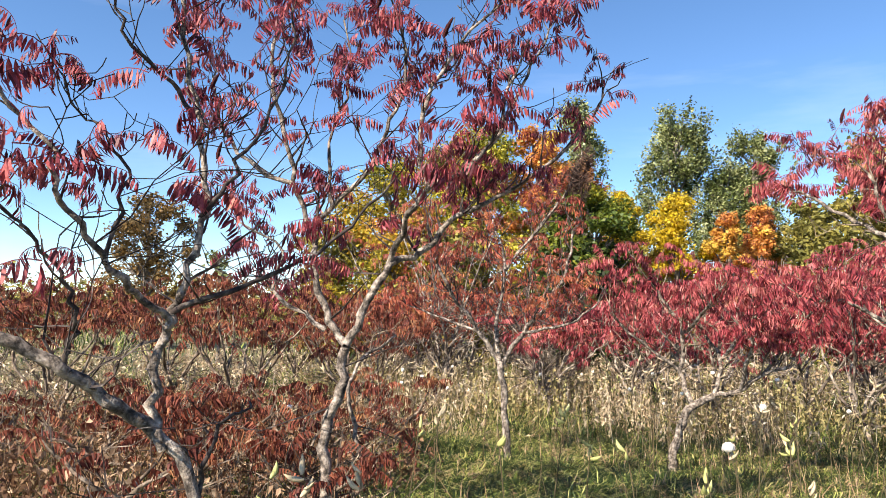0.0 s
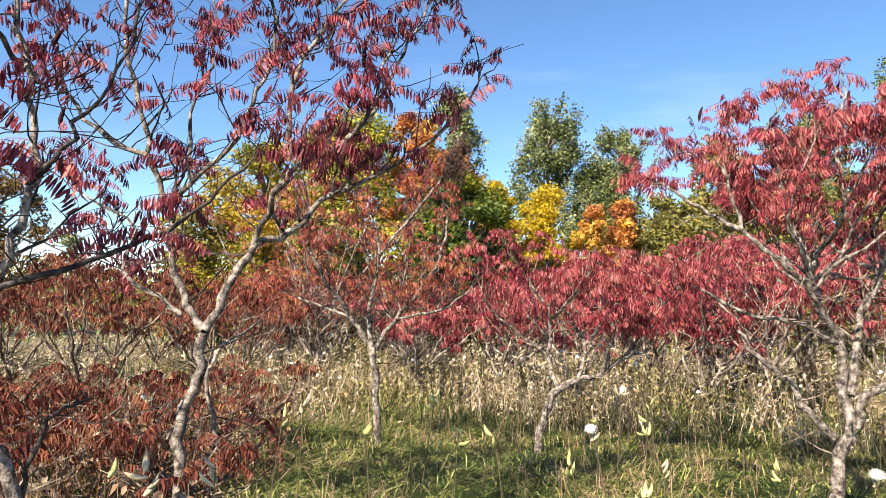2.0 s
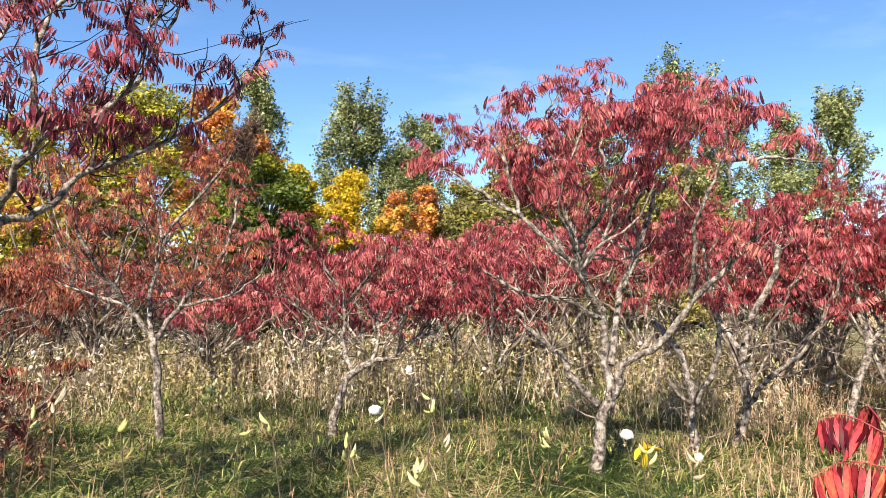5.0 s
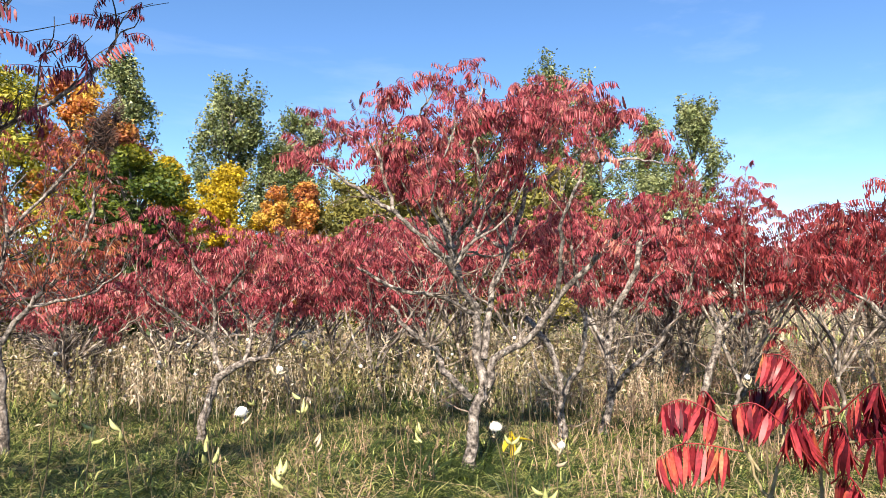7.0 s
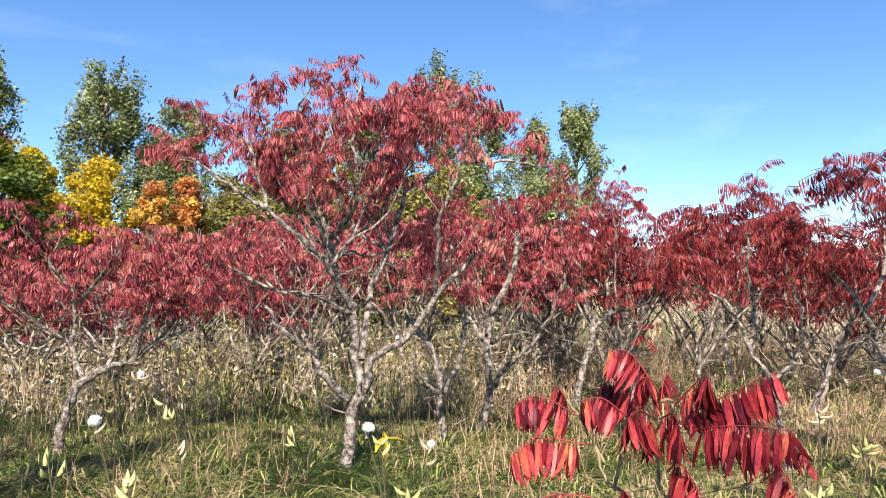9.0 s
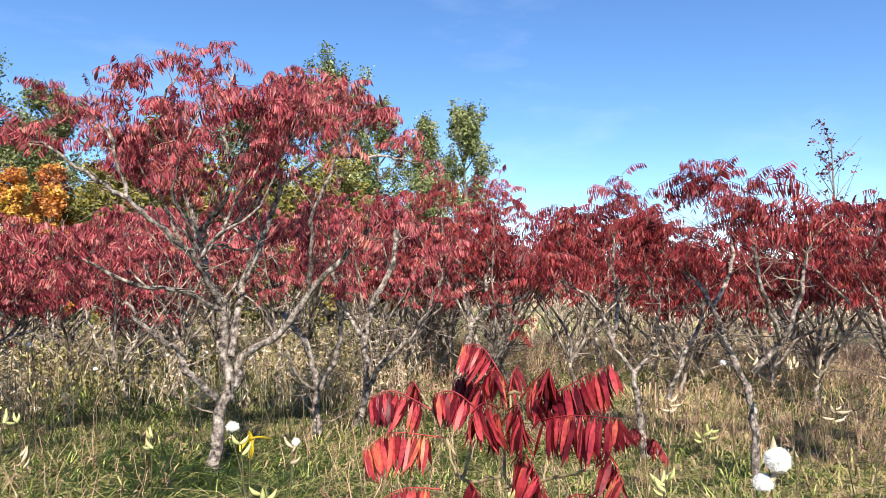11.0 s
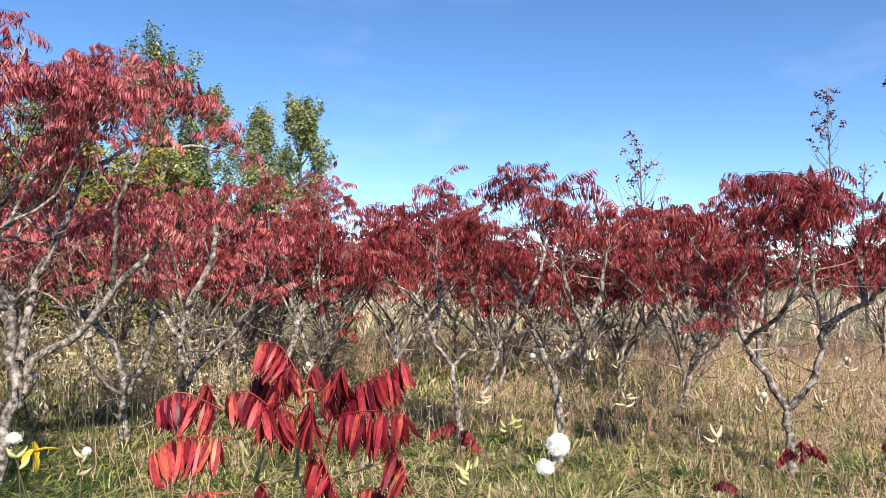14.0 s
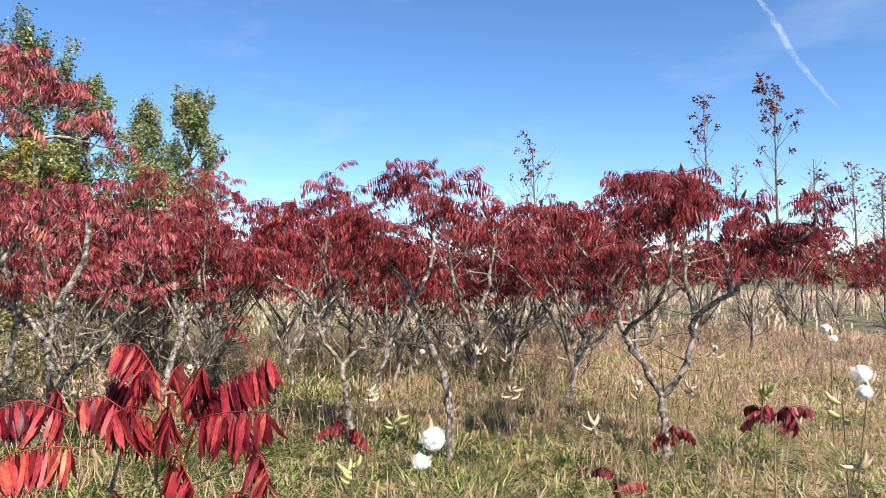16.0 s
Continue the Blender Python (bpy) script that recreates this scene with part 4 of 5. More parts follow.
thicket("red", sector(28, 52, 9.5, 15, 24), 2.4, 1.1, 6, 230, (3, 6), 0.38, size=1.15)
thicket("deep", sector(48, 66, 9, 15, 18), 2.3, 1.15, 6, 240, (4, 6), 0.38, size=1.15)
thicket("deep", sector(66, 76, 9.5, 15, 10), 1.75, 1.0, 6, 244, (4, 6), 0.36, size=1.15)
thicket("deep", sector(76, 86, 9.5, 15, 8), 2.15, 1.1, 6, 247, (4, 6), 0.38, size=1.15)
thicket("deep", sector(80, 106, 13, 24, 24), 1.95, 1.0, 5, 250, (4, 6), 0.38, size=1.25)
thicket("dry", sector(-38, -8, 3.9, 7.5, 13, 0.45), 0.95, 0.4, 3, 260, (2, 5), 0.22, "withered suckers", 4, 0.17, 0.3, 5, 0.85, 0.0)
thicket("deep", [(9.76, 1.97), (9.3, 1.1), (8.2, 5.2)], 2.3, 1.15, 6, 270, (3, 5), 0.36, "sumac thicket", 3, size=1.05)


# ---- background trees ----
def leaf_crown(rng, lumps, count, size, shell=0.45):
    """Leaf blades scattered over uneven lumps; each lump is a centre and three half-widths, and has a tone of its own."""
    r = np.random.default_rng(rng.randrange(1 << 30))
    half = np.array([h for _, h in lumps])
    weight = half[:, 0] * half[:, 1] + half[:, 1] * half[:, 2] + half[:, 0] * half[:, 2]
    pick = r.choice(len(lumps), count, p=weight / weight.sum())
    unit = lambda a: a / np.linalg.norm(a, axis=1, keepdims=True)
    d = unit(r.normal(0, 1, (count, 3)))
    far = shell + (1 - shell) * r.random(count) ** 0.6 + np.where(r.random(count) < 0.25, 0.55 * r.random(count), 0)
    p = np.array([tuple(c) for c, _ in lumps])[pick] + d * half[pick] * far[:, None]
    a = unit(r.normal(0, 1, (count, 3)) * (1, 1, 0.6))
    b = unit(np.cross(a, unit(d + r.normal(0, 0.6, (count, 3)) + (0, 0, 0.3))))
    s = size * r.uniform(0.6, 1.3, (count, 1))
    v = np.stack([p - a * s * 0.5 - b * s * 0.25, p + b * s * 0.5, p + a * s * 0.5 - b * s * 0.25], 1).reshape(-1, 3)
    g = Bulk()
    g.add(v, np.arange(count * 3).reshape(-1, 3), None, np.repeat(r.random(len(lumps))[pick] * 0.999, 3))
    return g


def broadleaf(name, x, y, height, crown_low, half, material, seed, label, count=5000, size=0.2, lumps=26, taper=0.5, trunk_r=0.12, category="tree", group="background trees", lump=(0.10, 0.26)):
    """A tree with a tapered trunk, limbs and a lumpy, gappy crown between crown_low and height."""
    rng = random.Random(seed)
    root = thing(name, label, category, pose(x, y, 0), group)
    g = Geo()
    line = smooth_line([(0, 0, -0.1), (rng.uniform(-0.1, 0.1), 0, height * 0.35), (rng.uniform(-0.2, 0.2), 0, height * 0.7), (0, 0, height * 0.95)], 4)
    g.tube(line, [trunk_r * (1.15 - k / (len(line) - 1)) for k in range(len(line))], 7)
    part("trunk", g, bark_far, root, "", True)
    body, limbs = [], Geo()
    lumps = int(lumps * 1.25)
    for k in range(lumps):
        s = (k + rng.random()) / lumps
        z = crown_low + (height - crown_low) * s
        wide = half * (min(1.0, 0.35 + s / 0.35) ** 0.7) * (1 - s) ** (taper + 0.05) * 1.1
        a, r = rng.uniform(0, 2 * math.pi), wide * rng.uniform(0.05, 1.0) ** 0.6
        c = Vector((math.cos(a) * r, math.sin(a) * r, z))
        w = half * rng.uniform(*lump)
        body.append((c, (w, w, w * rng.uniform(0.55, 0.95))))
        low = Vector((0, 0, max(crown_low * 0.7, z - r * 0.9 - 0.4)))
        limbs.tube([low, low.lerp(c, 0.5) + Vector((0, 0, 0.1)), c], [trunk_r * 0.35, trunk_r * 0.22, trunk_r * 0.08], 5)
    part("limb_work", limbs, bark_far, root, kind="stuff")
    part("crown", leaf_crown(rng, body, count, size, 0.35), material, root, kind="stuff")
    return root


def poplar(x, y, height, low, half, seed, label, boughs=46, count=15000, size=0.13):
    """A loose upright poplar: thin pale trunk, steep boughs and leaf tufts strung along them, sky between."""
    rng = random.Random(seed)
    root = thing("poplar_tree", label, "tree", pose(x, y, 0), "background trees")
    g = Geo()
    sway = rng.uniform(-0.3, 0.3)
    line = smooth_line([(0, 0, -0.1), (sway * 0.5, 0, height * 0.4), (sway, 0.1, height * 0.7), (sway * 0.7, 0, height * 0.97)], 5)
    g.tube(line, [0.15 * (1.08 - k / (len(line) - 1)) for k in range(len(line))], 7)
    part("trunk", g, bark_far, root, "", True)
    tufts, limbs = [], Geo()
    boughs, count = int(boughs * 0.75), int(count * 0.8)
    for k in range(boughs):
        s = (k + rng.random()) / boughs
        i = min(len(line) - 2, int((low * 0.7 / height + (0.93 - low * 0.7 / height) * s) * (len(line) - 1)))
        p = line[i].lerp(line[i + 1], rng.random())
        a = rng.uniform(0, 2 * math.pi)
        wide = half * min(1.0, 0.55 + 1.1 * s) * (1.03 - s) ** 0.45 * rng.uniform(0.45, 1.1)
        climb = wide * rng.uniform(0.5, 1.5) + 0.3
        end = p + Vector((math.cos(a) * wide, math.sin(a) * wide, min(climb, height * 1.03 - p.z)))
        mid = p.lerp(end, 0.55) + Vector((math.cos(a), math.sin(a), -0.6)) * 0.12 * wide
        bough = smooth_line([p, mid, end], 4)
        limbs.tube(bough, [0.05 * (1.1 - j / (len(bough) - 1)) for j in range(len(bough))], 5)
        for q in bough[4:]:
            w = rng.uniform(0.15, 0.38) * (0.7 + 0.2 * half)
            tufts.append((q + Vector((rng.gauss(0, 0.16), rng.gauss(0, 0.16), rng.gauss(0.05, 0.16))), (w, w, w * rng.uniform(1.0, 1.8))))
    part("limb_work", limbs, bark_far, root, kind="stuff")
    part("crown", leaf_crown(rng, tufts, count, size, 0.15), leaf_poplar, root, kind="stuff")
    return root


POP = "tall green poplar with a shimmering loose crown"
poplar(9.8, 34.3, 11.2, 2.6, 2.8, 301, POP, 83, 30056)
poplar(11.9, 34.6, 8.6, 2.0, 2.2, 302, POP, 64, 19448)
poplar(13.9, 34.8, 10.7, 2.0, 2.2, 303, POP, 64, 19448)
poplar(28.9, 22.1, 10.6, 2.0, 1.8, 304, POP, 66, 20330)
poplar(24.2, 26.9, 12.7, 2.5, 2.6, 305, POP, 71, 22984)
poplar(26.6, 26.2, 11.2, 2.0, 1.9, 306, POP, 59, 16796)
poplar(30.3, 26.5, 10.9, 2.0, 1.8, 307, POP, 58, 15912)
poplar(20.5, 28.5, 10.0, 1.5, 2.8, 308, POP, 74, 24750)
broadleaf("poplar_tree", 17.0, 30.5, 9.0, 1.0, 3.2, leaf_olive, 309, "olive-green poplar turning yellow", 9000, 0.19, 36)
poplar(3.9, 28.0, 10.0, 2.0, 1.8, 310, POP, 58, 15912)
broadleaf("maple_tree", 3.0, 18.6, 4.7, 0.2, 2.0, leaf_maple, 320, "maple turning from dark green to bright yellow", 30000, 0.10, 70, 0.3)
broadleaf("maple_tree", 4.3, 20.4, 5.1, 0.4, 1.25, leaf_yellow, 319, "slim bright yellow maple", 16000, 0.10, 44, 0.55)
broadleaf("maple_tree", 0.2, 21.5, 6.9, 0.5, 2.5, leaf_lime, 321, "yellow-green maple in early autumn colour", 28000, 0.11, 70, 0.3)
broadleaf("maple_tree", -2.6, 21.8, 6.0, 0.5, 2.6, leaf_gold, 341, "golden maple in full autumn colour", 24000, 0.11, 66, 0.3)
broadleaf("maple_tree", -1.0, 24.5, 7.2, 0.8, 2.4, leaf_olive, 342, "olive-yellow maple in autumn colour", 16000, 0.12, 56, 0.3)
broadleaf("maple_tree", 1.9, 22.0, 7.3, 0.8, 1.8, leaf_orange, 322, "orange and gold maple in autumn colour", 22000, 0.11, 56, 0.35)
broadleaf("maple_tree", 3.1, 21.6, 5.9, 0.8, 1.6, leaf_russet, 318, "russet maple with thinning leaves", 14000, 0.10, 44, 0.35)
broadleaf("maple_tree", 7.0, 24.9, 5.6, 0.5, 2.0, leaf_yellow, 323, "bright yellow young maple", 15000, 0.11, 46, 0.5)
broadleaf("maple_tree", 8.55, 24.3, 4.9, 0.5, 1.35, leaf_orange, 324, "glowing orange young maple", 9000, 0.11, 34, 0.5)
broadleaf("maple_tree", 9.9, 24.9, 5.3, 0.5, 1.4, leaf_orange, 316, "orange young maple with ragged crown", 9000, 0.11, 34, 0.6)
broadleaf("maple_tree", 10.2, 25.6, 5.6, 0.5, 0.9, leaf_russet, 317, "narrow russet maple behind the sumacs", 7000, 0.11, 30, 0.4)
broadleaf("maple_tree", 11.7, 25.0, 5.5, 0.5, 2.1, leaf_olive, 325, "olive and rust young maple", 12000, 0.12, 36, 0.3)
broadleaf("maple_tree", 5.6, 26.0, 5.4, 0.5, 1.7, leaf_olive, 326, "olive young maple behind the sumacs", 10500, 0.11, 30)
broadleaf("maple_tree", 15.0, 24.5, 6.0, 0.5, 3.10, leaf_olive, 327, "olive-green bushy tree behind the sumacs", 15000, 0.12, 40)
broadleaf("maple_tree", 19.0, 21.0, 6.3, 0.5, 3.10, leaf_olive, 328, "olive-green bushy tree behind the sumacs", 15000, 0.12, 40)
broadleaf("maple_tree", 22.5, 19.0, 5.8, 0.5, 2.56, leaf_poplar, 329, "green bushy tree behind the sumacs", 13500, 0.12, 36)
for x, y, h, half, mat, seed in ((2.6, 18.4, 3.4, 1.9, leaf_dark, 351), (-4.5, 23.0, 4.2, 2.2, leaf_olive, 352), (6.2, 27.5, 4.6, 2.2, leaf_olive, 353), (10.6, 27.0, 4.8, 2.3, leaf_olive, 354), (12.2, 23.0, 5.4, 2.4, leaf_olive, 355), (13.6, 21.0, 5.6, 2.4, leaf_olive, 356), (17.0, 22.0, 6.2, 2.6, leaf_olive, 357), (20.8, 22.0, 6.0, 2.5, leaf_poplar, 358), (-0.8, 19.5, 3.6, 2.0, leaf_olive, 359), (15.8, 18.6, 4.6, 2.2, leaf_olive, 360)):
    broadleaf("bush_tree", x, y, h, 0.1, half, mat, seed, "dense dark green bushy growth" if mat == leaf_dark else "dense olive-green bushy growth", 8000, 0.16, 50, 0.3, 0.06)
broadleaf("oak_tree", -12.9, 27.0, 5.8, 0.8, 2.5, leaf_bronze, 330, "bronze-leaved tree beyond the meadow", 12000, 0.13, 50, 0.3)
broadleaf("young_tree", -6.9, 18.7, 3.0, 0.8, 0.9, leaf_poplar, 331, "small pale green tree with thin leaves", 700, 0.13, 12, trunk_r=0.05)


def far_woods(name, az0, az1, dist, height, material, seed, count, label):
    rng = random.Random(seed)
    lumps = []
    for k in range(110):
        a = az0 + (az1 - az0) * (k + rng.random()) / 110
        x, y = polar(a, dist * rng.uniform(0.95, 1.1))
        h = height * rng.uniform(0.6, 1.1)
        lumps.append((Vector((x, y, h * 0.5)), (2.8, 2.8, h * 0.5)))
    return tagged(new(name, leaf_crown(rng, lumps, count, 0.45, 0.2).mesh(name, material)), label, "woods", kind="stuff")


far_woods("far_woods", -50, 10, 75, 4.5, leaf_olive, 401, 22000, "hazy olive treeline beyond the meadow")
far_woods("far_woods", 60, 125, 95, 5.0, leaf_bronze, 402, 22000, "greyish brown treeline at the meadow's far end")

# ---- weeds ----
def weed_material(name, stops):
    m = Nodes(name)
    geo = m.add("ShaderNodeNewGeometry")
    f = m.value("ADD", m.value("MULTIPLY", geo.outputs["Random Per Island"], 0.6), m.value("MULTIPLY", m.noise(1.1, 3.0), 0.5))
    p = m.add("ShaderNodeBsdfPrincipled", Roughness=0.75)
    tr = m.add("ShaderNodeBsdfTranslucent")
    mx = m.add("ShaderNodeMixShader", Fac=0.25)
    col = m.ramp(f, stops)
    m.link(col, p.inputs["Base Color"])
    m.link(col, tr.inputs["Color"])
    m.link(p.outputs[0], mx.inputs[1])
    m.link(tr.outputs[0], mx.inputs[2])
    return m.out(mx.outputs[0])


weed_tan = weed_material("dry_weed", [(0.15, (0.14, 0.085, 0.052)), (0.42, (0.36, 0.26, 0.165)), (0.68, (0.54, 0.43, 0.29)), (0.92, (0.76, 0.67, 0.53))])
weed_straw = weed_material("straw_weed", [(0.15, (0.10, 0.055, 0.035)), (0.4, (0.26, 0.165, 0.10)), (0.65, (0.44, 0.285, 0.185)), (0.9, (0.57, 0.405, 0.28))])
weed_olive = weed_material("olive_weed", [(0.15, (0.09, 0.085, 0.035)), (0.45, (0.23, 0.205, 0.085)), (0.75, (0.40, 0.33, 0.15)), (0.95, (0.44, 0.29, 0.15))])
weed_rust = weed_material("rusty_weed", [(0.15, (0.05, 0.025, 0.016)), (0.42, (0.16, 0.075, 0.04)), (0.66, (0.22, 0.115, 0.06)), (0.9, (0.40, 0.27, 0.15))])


def weeds(name, label, spots, height, leaf, per, material, seed, blade=(0.25, 0.5)):
    """Upright dead stalks with shrivelled hanging leaves, joined."""
    rng = random.Random(seed)
    g = Geo()
    for x, y in spots:
        h = rng.uniform(*height)
        lean = Vector((rng.gauss(0, 0.2), rng.gauss(0, 0.2), 1)) * h
        foot = Vector((x, y, ground_z(x, y)))
        g.tube([foot, foot + lean * 0.5 + Vector((rng.gauss(0, 0.02), rng.gauss(0, 0.02), 0)), foot + lean], [0.0035, 0.003, 0.0015], 3, False)
        for _ in range(per):
            s = rng.uniform(0.3, 1.02)
            p = foot + lean * s
            a = rng.uniform(0, 6.283)
            d = Vector((math.cos(a), math.sin(a), rng.uniform(-1.4, 0.8))).normalized()
            w = d.cross(Vector((rng.gauss(0, 1), rng.gauss(0, 1), rng.gauss(0, 1)))).normalized()
            q = leaf * rng.uniform(0.5, 1.2)
            g.add([p, p + d * q * 0.5 + w * q * rng.uniform(*blade) * 0.5, p + d * q + Vector((0, 0, -0.25 * q)), p + d * q * 0.5 - w * q * rng.uniform(*blade) * 0.5], [(0, 1, 2), (0, 2, 3)])
    return tagged(new(name, g.mesh(name, material)), label, "weeds", kind="stuff")


def strewn(az0, az1, d0, d1, count, patch=0.0, seed=1.0):
    """Random places in a sector; patch thins them out into drifts."""
    out = []
    while len(out) < count:
        x, y = polar(SCATTER.uniform(az0, az1), math.sqrt(SCATTER.uniform(d0 * d0, d1 * d1)))
        if noise.noise(Vector((x * 0.6, y * 0.6, seed))) > patch - SCATTER.random() * 0.3:
            out.append((x, y))
    return out


weeds("dry_weeds", "tan dead weed stalks with shrivelled leaves", strewn(-36, 50, 8.1, 11.8, 1250, 0.05), (0.3, 0.8), 0.065, 12, weed_tan, 501)
weeds("dry_weeds", "tan dead weed stalks in the thicket's edge", strewn(-36, 52, 11, 18, 1600), (0.4, 0.8), 0.09, 9, weed_tan, 502)
weeds("olive_weeds", "olive and yellow leafy weeds before the thicket", strewn(-14, 48, 8.9, 13.5, 1250, 0.05, 9.0), (0.3, 0.8), 0.05, 16, weed_olive, 503, (0.5, 0.9))
weeds("rusty_weeds", "rusty brown dead weeds under the sumacs", strewn(-40, -17, 3.8, 9.5, 520) + strewn(-40, -11, 4.2, 9.5, 500, 0.05, 5.0) + strewn(-40, -4, 4.8, 9.5, 350, 0.1, 5.0), (0.2, 0.7), 0.045, 15, weed_rust, 504, (0.35, 0.8))
weeds("straw_weeds", "fine tan seed heads in open meadow", strewn(45, 105, 6.6, 17, 3200, 0.02), (0.28, 0.52), 0.055, 8, weed_straw, 505, (0.15, 0.3))
weeds("straw_weeds", "fine tan seed heads in the near grass", strewn(-30, 45, 2.9, 7.5, 260, 0.15, 3.0) + strewn(45, 104, 2.9, 8.0, 560, 0.12, 3.0), (0.16, 0.36), 0.04, 9, weed_straw, 506, (0.12, 0.26))
weeds("bare_stalks", "thin dark leafless stalks in the grass", strewn(4, 62, 4.6, 8.6, 190) + strewn(62, 100, 3.6, 8.0, 110), (0.3, 0.62), 0.03, 1, stalk, 508, (0.2, 0.4))
weeds("dry_weeds", "curled tan leaves on dead stalks under the sumacs", strewn(-40, -9, 3.6, 7.5, 260, 0.05, 8.0), (0.25, 0.7), 0.065, 7, weed_straw, 507, (0.4, 0.8))


def pod_geo(rng, length, split=False):
    """A spindle-shaped seed pod along +z with a drawn-out tip; split pods gape along one side."""
    g = Geo()
    rings, sides = 6, 7
    wide = length * rng.uniform(0.13, 0.17)
    for i in range(rings + 1):
        s = i / rings
        r = wide * (math.sin(math.pi * min(1.0, s * 0.95 + 0.05) ** 0.75) ** 0.9) + 0.0008
        bend = 0.12 * length * math.sin(math.pi * s)
        for k in range(sides):
            a = 2 * math.pi * k / sides
            push = 1.0
            if split and k in (0, 1, 6):
                push = 0.25 if k == 0 else 0.75
            g.v.append(Vector((r * math.cos(a) * push + bend, r * math.sin(a), length * s)))
    for i in range(rings):
        for k in range(sides):
            q, r = i * sides + k, i * sides + (k + 1) % sides
            g.f.append((q, r, r + sides, q + sides))
    return g


def silk_geo(rng, radius, count=1300):
    """A tuft of seed floss: fine fibres that burst from the middle."""
    g = Geo()
    for _ in range(count):
        d = Vector((rng.gauss(0, 1), rng.gauss(0, 1), rng.gauss(0.2, 0.9))).normalized()
        d = Vector((d.x * 1.15, d.y * 0.85, d.z * 0.9))
        w = d.orthogonal().normalized() * radius * rng.uniform(0.006, 0.012)
        p = d * radius * rng.uniform(0.45, 0.7)
        q = d * radius * rng.uniform(0.75, 1.08)
        q = q + Vector((rng.gauss(0, 0.12), rng.gauss(0, 0.12), rng.gauss(0, 0.12))) * radius
        g.add([q, p - w * 1.6, p + w * 1.6], [(0, 1, 2)])
    core = [Vector((rng.gauss(0, 1), rng.gauss(0, 1), rng.gauss(0, 1))).normalized() * radius * rng.uniform(0.66, 0.86) for _ in range(160)]
    hull = bmesh.new()
    for p in core:
        hull.verts.new(p)
    bmesh.ops.convex_hull(hull, input=list(hull.verts))
    hull.verts.index_update()
    g.add([v.co.copy() for v in hull.verts], [tuple(v.index for v in f.verts) for f in hull.faces])
    hull.free()
    return g


POD_RNG = random.Random(61)
PODS = {"green": [pod_geo(POD_RNG, POD_RNG.uniform(0.07, 0.10)).mesh("pod", pod_skin, True) for _ in range(5)],
        "dry": [pod_geo(POD_RNG, POD_RNG.uniform(0.08, 0.10), True).mesh("pod", pod_dry, True) for _ in range(5)]}
SILKS = [silk_geo(POD_RNG, r).mesh("seed_floss", silk) for r in (0.02, 0.025, 0.035, 0.047)]
MILK_LABEL = {"green": "milkweed stalk with pale yellow-green pods", "dry": "dried milkweed stalk with split beige pods", "open": "milkweed stalk with burst pods and white floss", "silk": "milkweed stalk topped by white seed floss"}


def milkweed(x, y, top, kind, m=None):
    """A leafless milkweed: thin leaning stalk, pods near its top, floss where they have burst."""
    rng = random.Random(round(x * 1000 + y * 77))
    root = thing("milkweed", MILK_LABEL[kind], "plant", pose(x, y, ground_z(x, y)) if m is None else m, "milkweeds")
    side = Vector((rng.uniform(-0.14, 0.14), rng.uniform(-0.14, 0.14), 0))
    head = Vector((0, 0, top))
    g = Geo()
    g.tube(smooth_line([side - Vector((0, 0, 0.03)), side * 0.5 + Vector((0.01, 0, top * 0.5)), head], 4), [0.004 - 0.0002 * i for i in range(9)], 5)
    part("stalk", g, stalk, root)
    hue = "green" if kind == "green" else "dry"
    count = {"green": rng.choice((2, 3, 4)), "dry": rng.choice((3, 4, 5)), "open": 4, "silk": 2}[kind]
    spin = rng.uniform(0, 360)
    for k in range(count):
        o = pod = part("pod", PODS[hue][rng.randrange(5)], None, root)
        o.matrix_basis = pose(0, 0, top - rng.uniform(0.0, 0.09), 0, 0, spin + k * 137) @ pose(0.008, 0, 0, 0, rng.uniform(15, 80), rng.uniform(0, 360)) @ Matrix.Scale(rng.uniform(0.68, 1.0), 4)
    puffs = {"open": 1, "silk": 2 if top > 0.85 else 1, "dry": 1 if rng.random() < 0.12 else 0, "green": 0}[kind]
    for k in range(puffs):
        o = part("seed_floss", SILKS[rng.randrange(2) if kind != "silk" else 3 - k if top > 0.85 else 2], None, pod, "white seed floss")
        o.matrix_basis = pod.matrix_basis.inverted() @ pose(rng.uniform(-0.03, 0.03), rng.uniform(-0.03, 0.03), top + 0.01 - 0.075 * k, 0, 0, rng.uniform(0, 360))
    return root


milkweed(0.07, 2.88, 1.02, 'green')
milkweed(-0.22, 3.78, 0.94, 'dry')
milkweed(0.50, 4.05, 0.92, 'green')
milkweed(0.67, 3.21, 0.89, 'green')
milkweed(1.76, 4.44, 0.90, 'open')
milkweed(1.39, 3.94, 0.74, 'silk')
milkweed(-0.65, 2.51, 0.89, 'dry')
milkweed(-0.77, 2.48, 0.88, 'green')
milkweed(0.97, 3.03, 0.81, 'green')
milkweed(-0.49, 2.85, 0.83, 'dry')
milkweed(-0.33, 3.87, 0.84, 'green')
milkweed(0.67, 4.22, 0.69, 'green')
milkweed(1.79, 4.10, 0.77, 'green')
milkweed(1.72, 4.78, 0.72, 'green')
milkweed(2.71, 3.40, 0.62, 'silk')
milkweed(2.30, 2.69, 0.74, 'green')
milkweed(1.15, 2.64, 0.75, 'green')
milkweed(2.02, 2.14, 0.70, 'green')
milkweed(1.12, 3.49, 0.68, 'green')
milkweed(1.88, 4.08, 0.51, 'dry')
milkweed(2.55, 3.97, 0.52, 'green')
milkweed(2.18, 5.03, 0.57, 'green')
milkweed(2.66, 2.78, 0.63, 'dry')
milkweed(2.61, 1.43, 0.67, 'green')
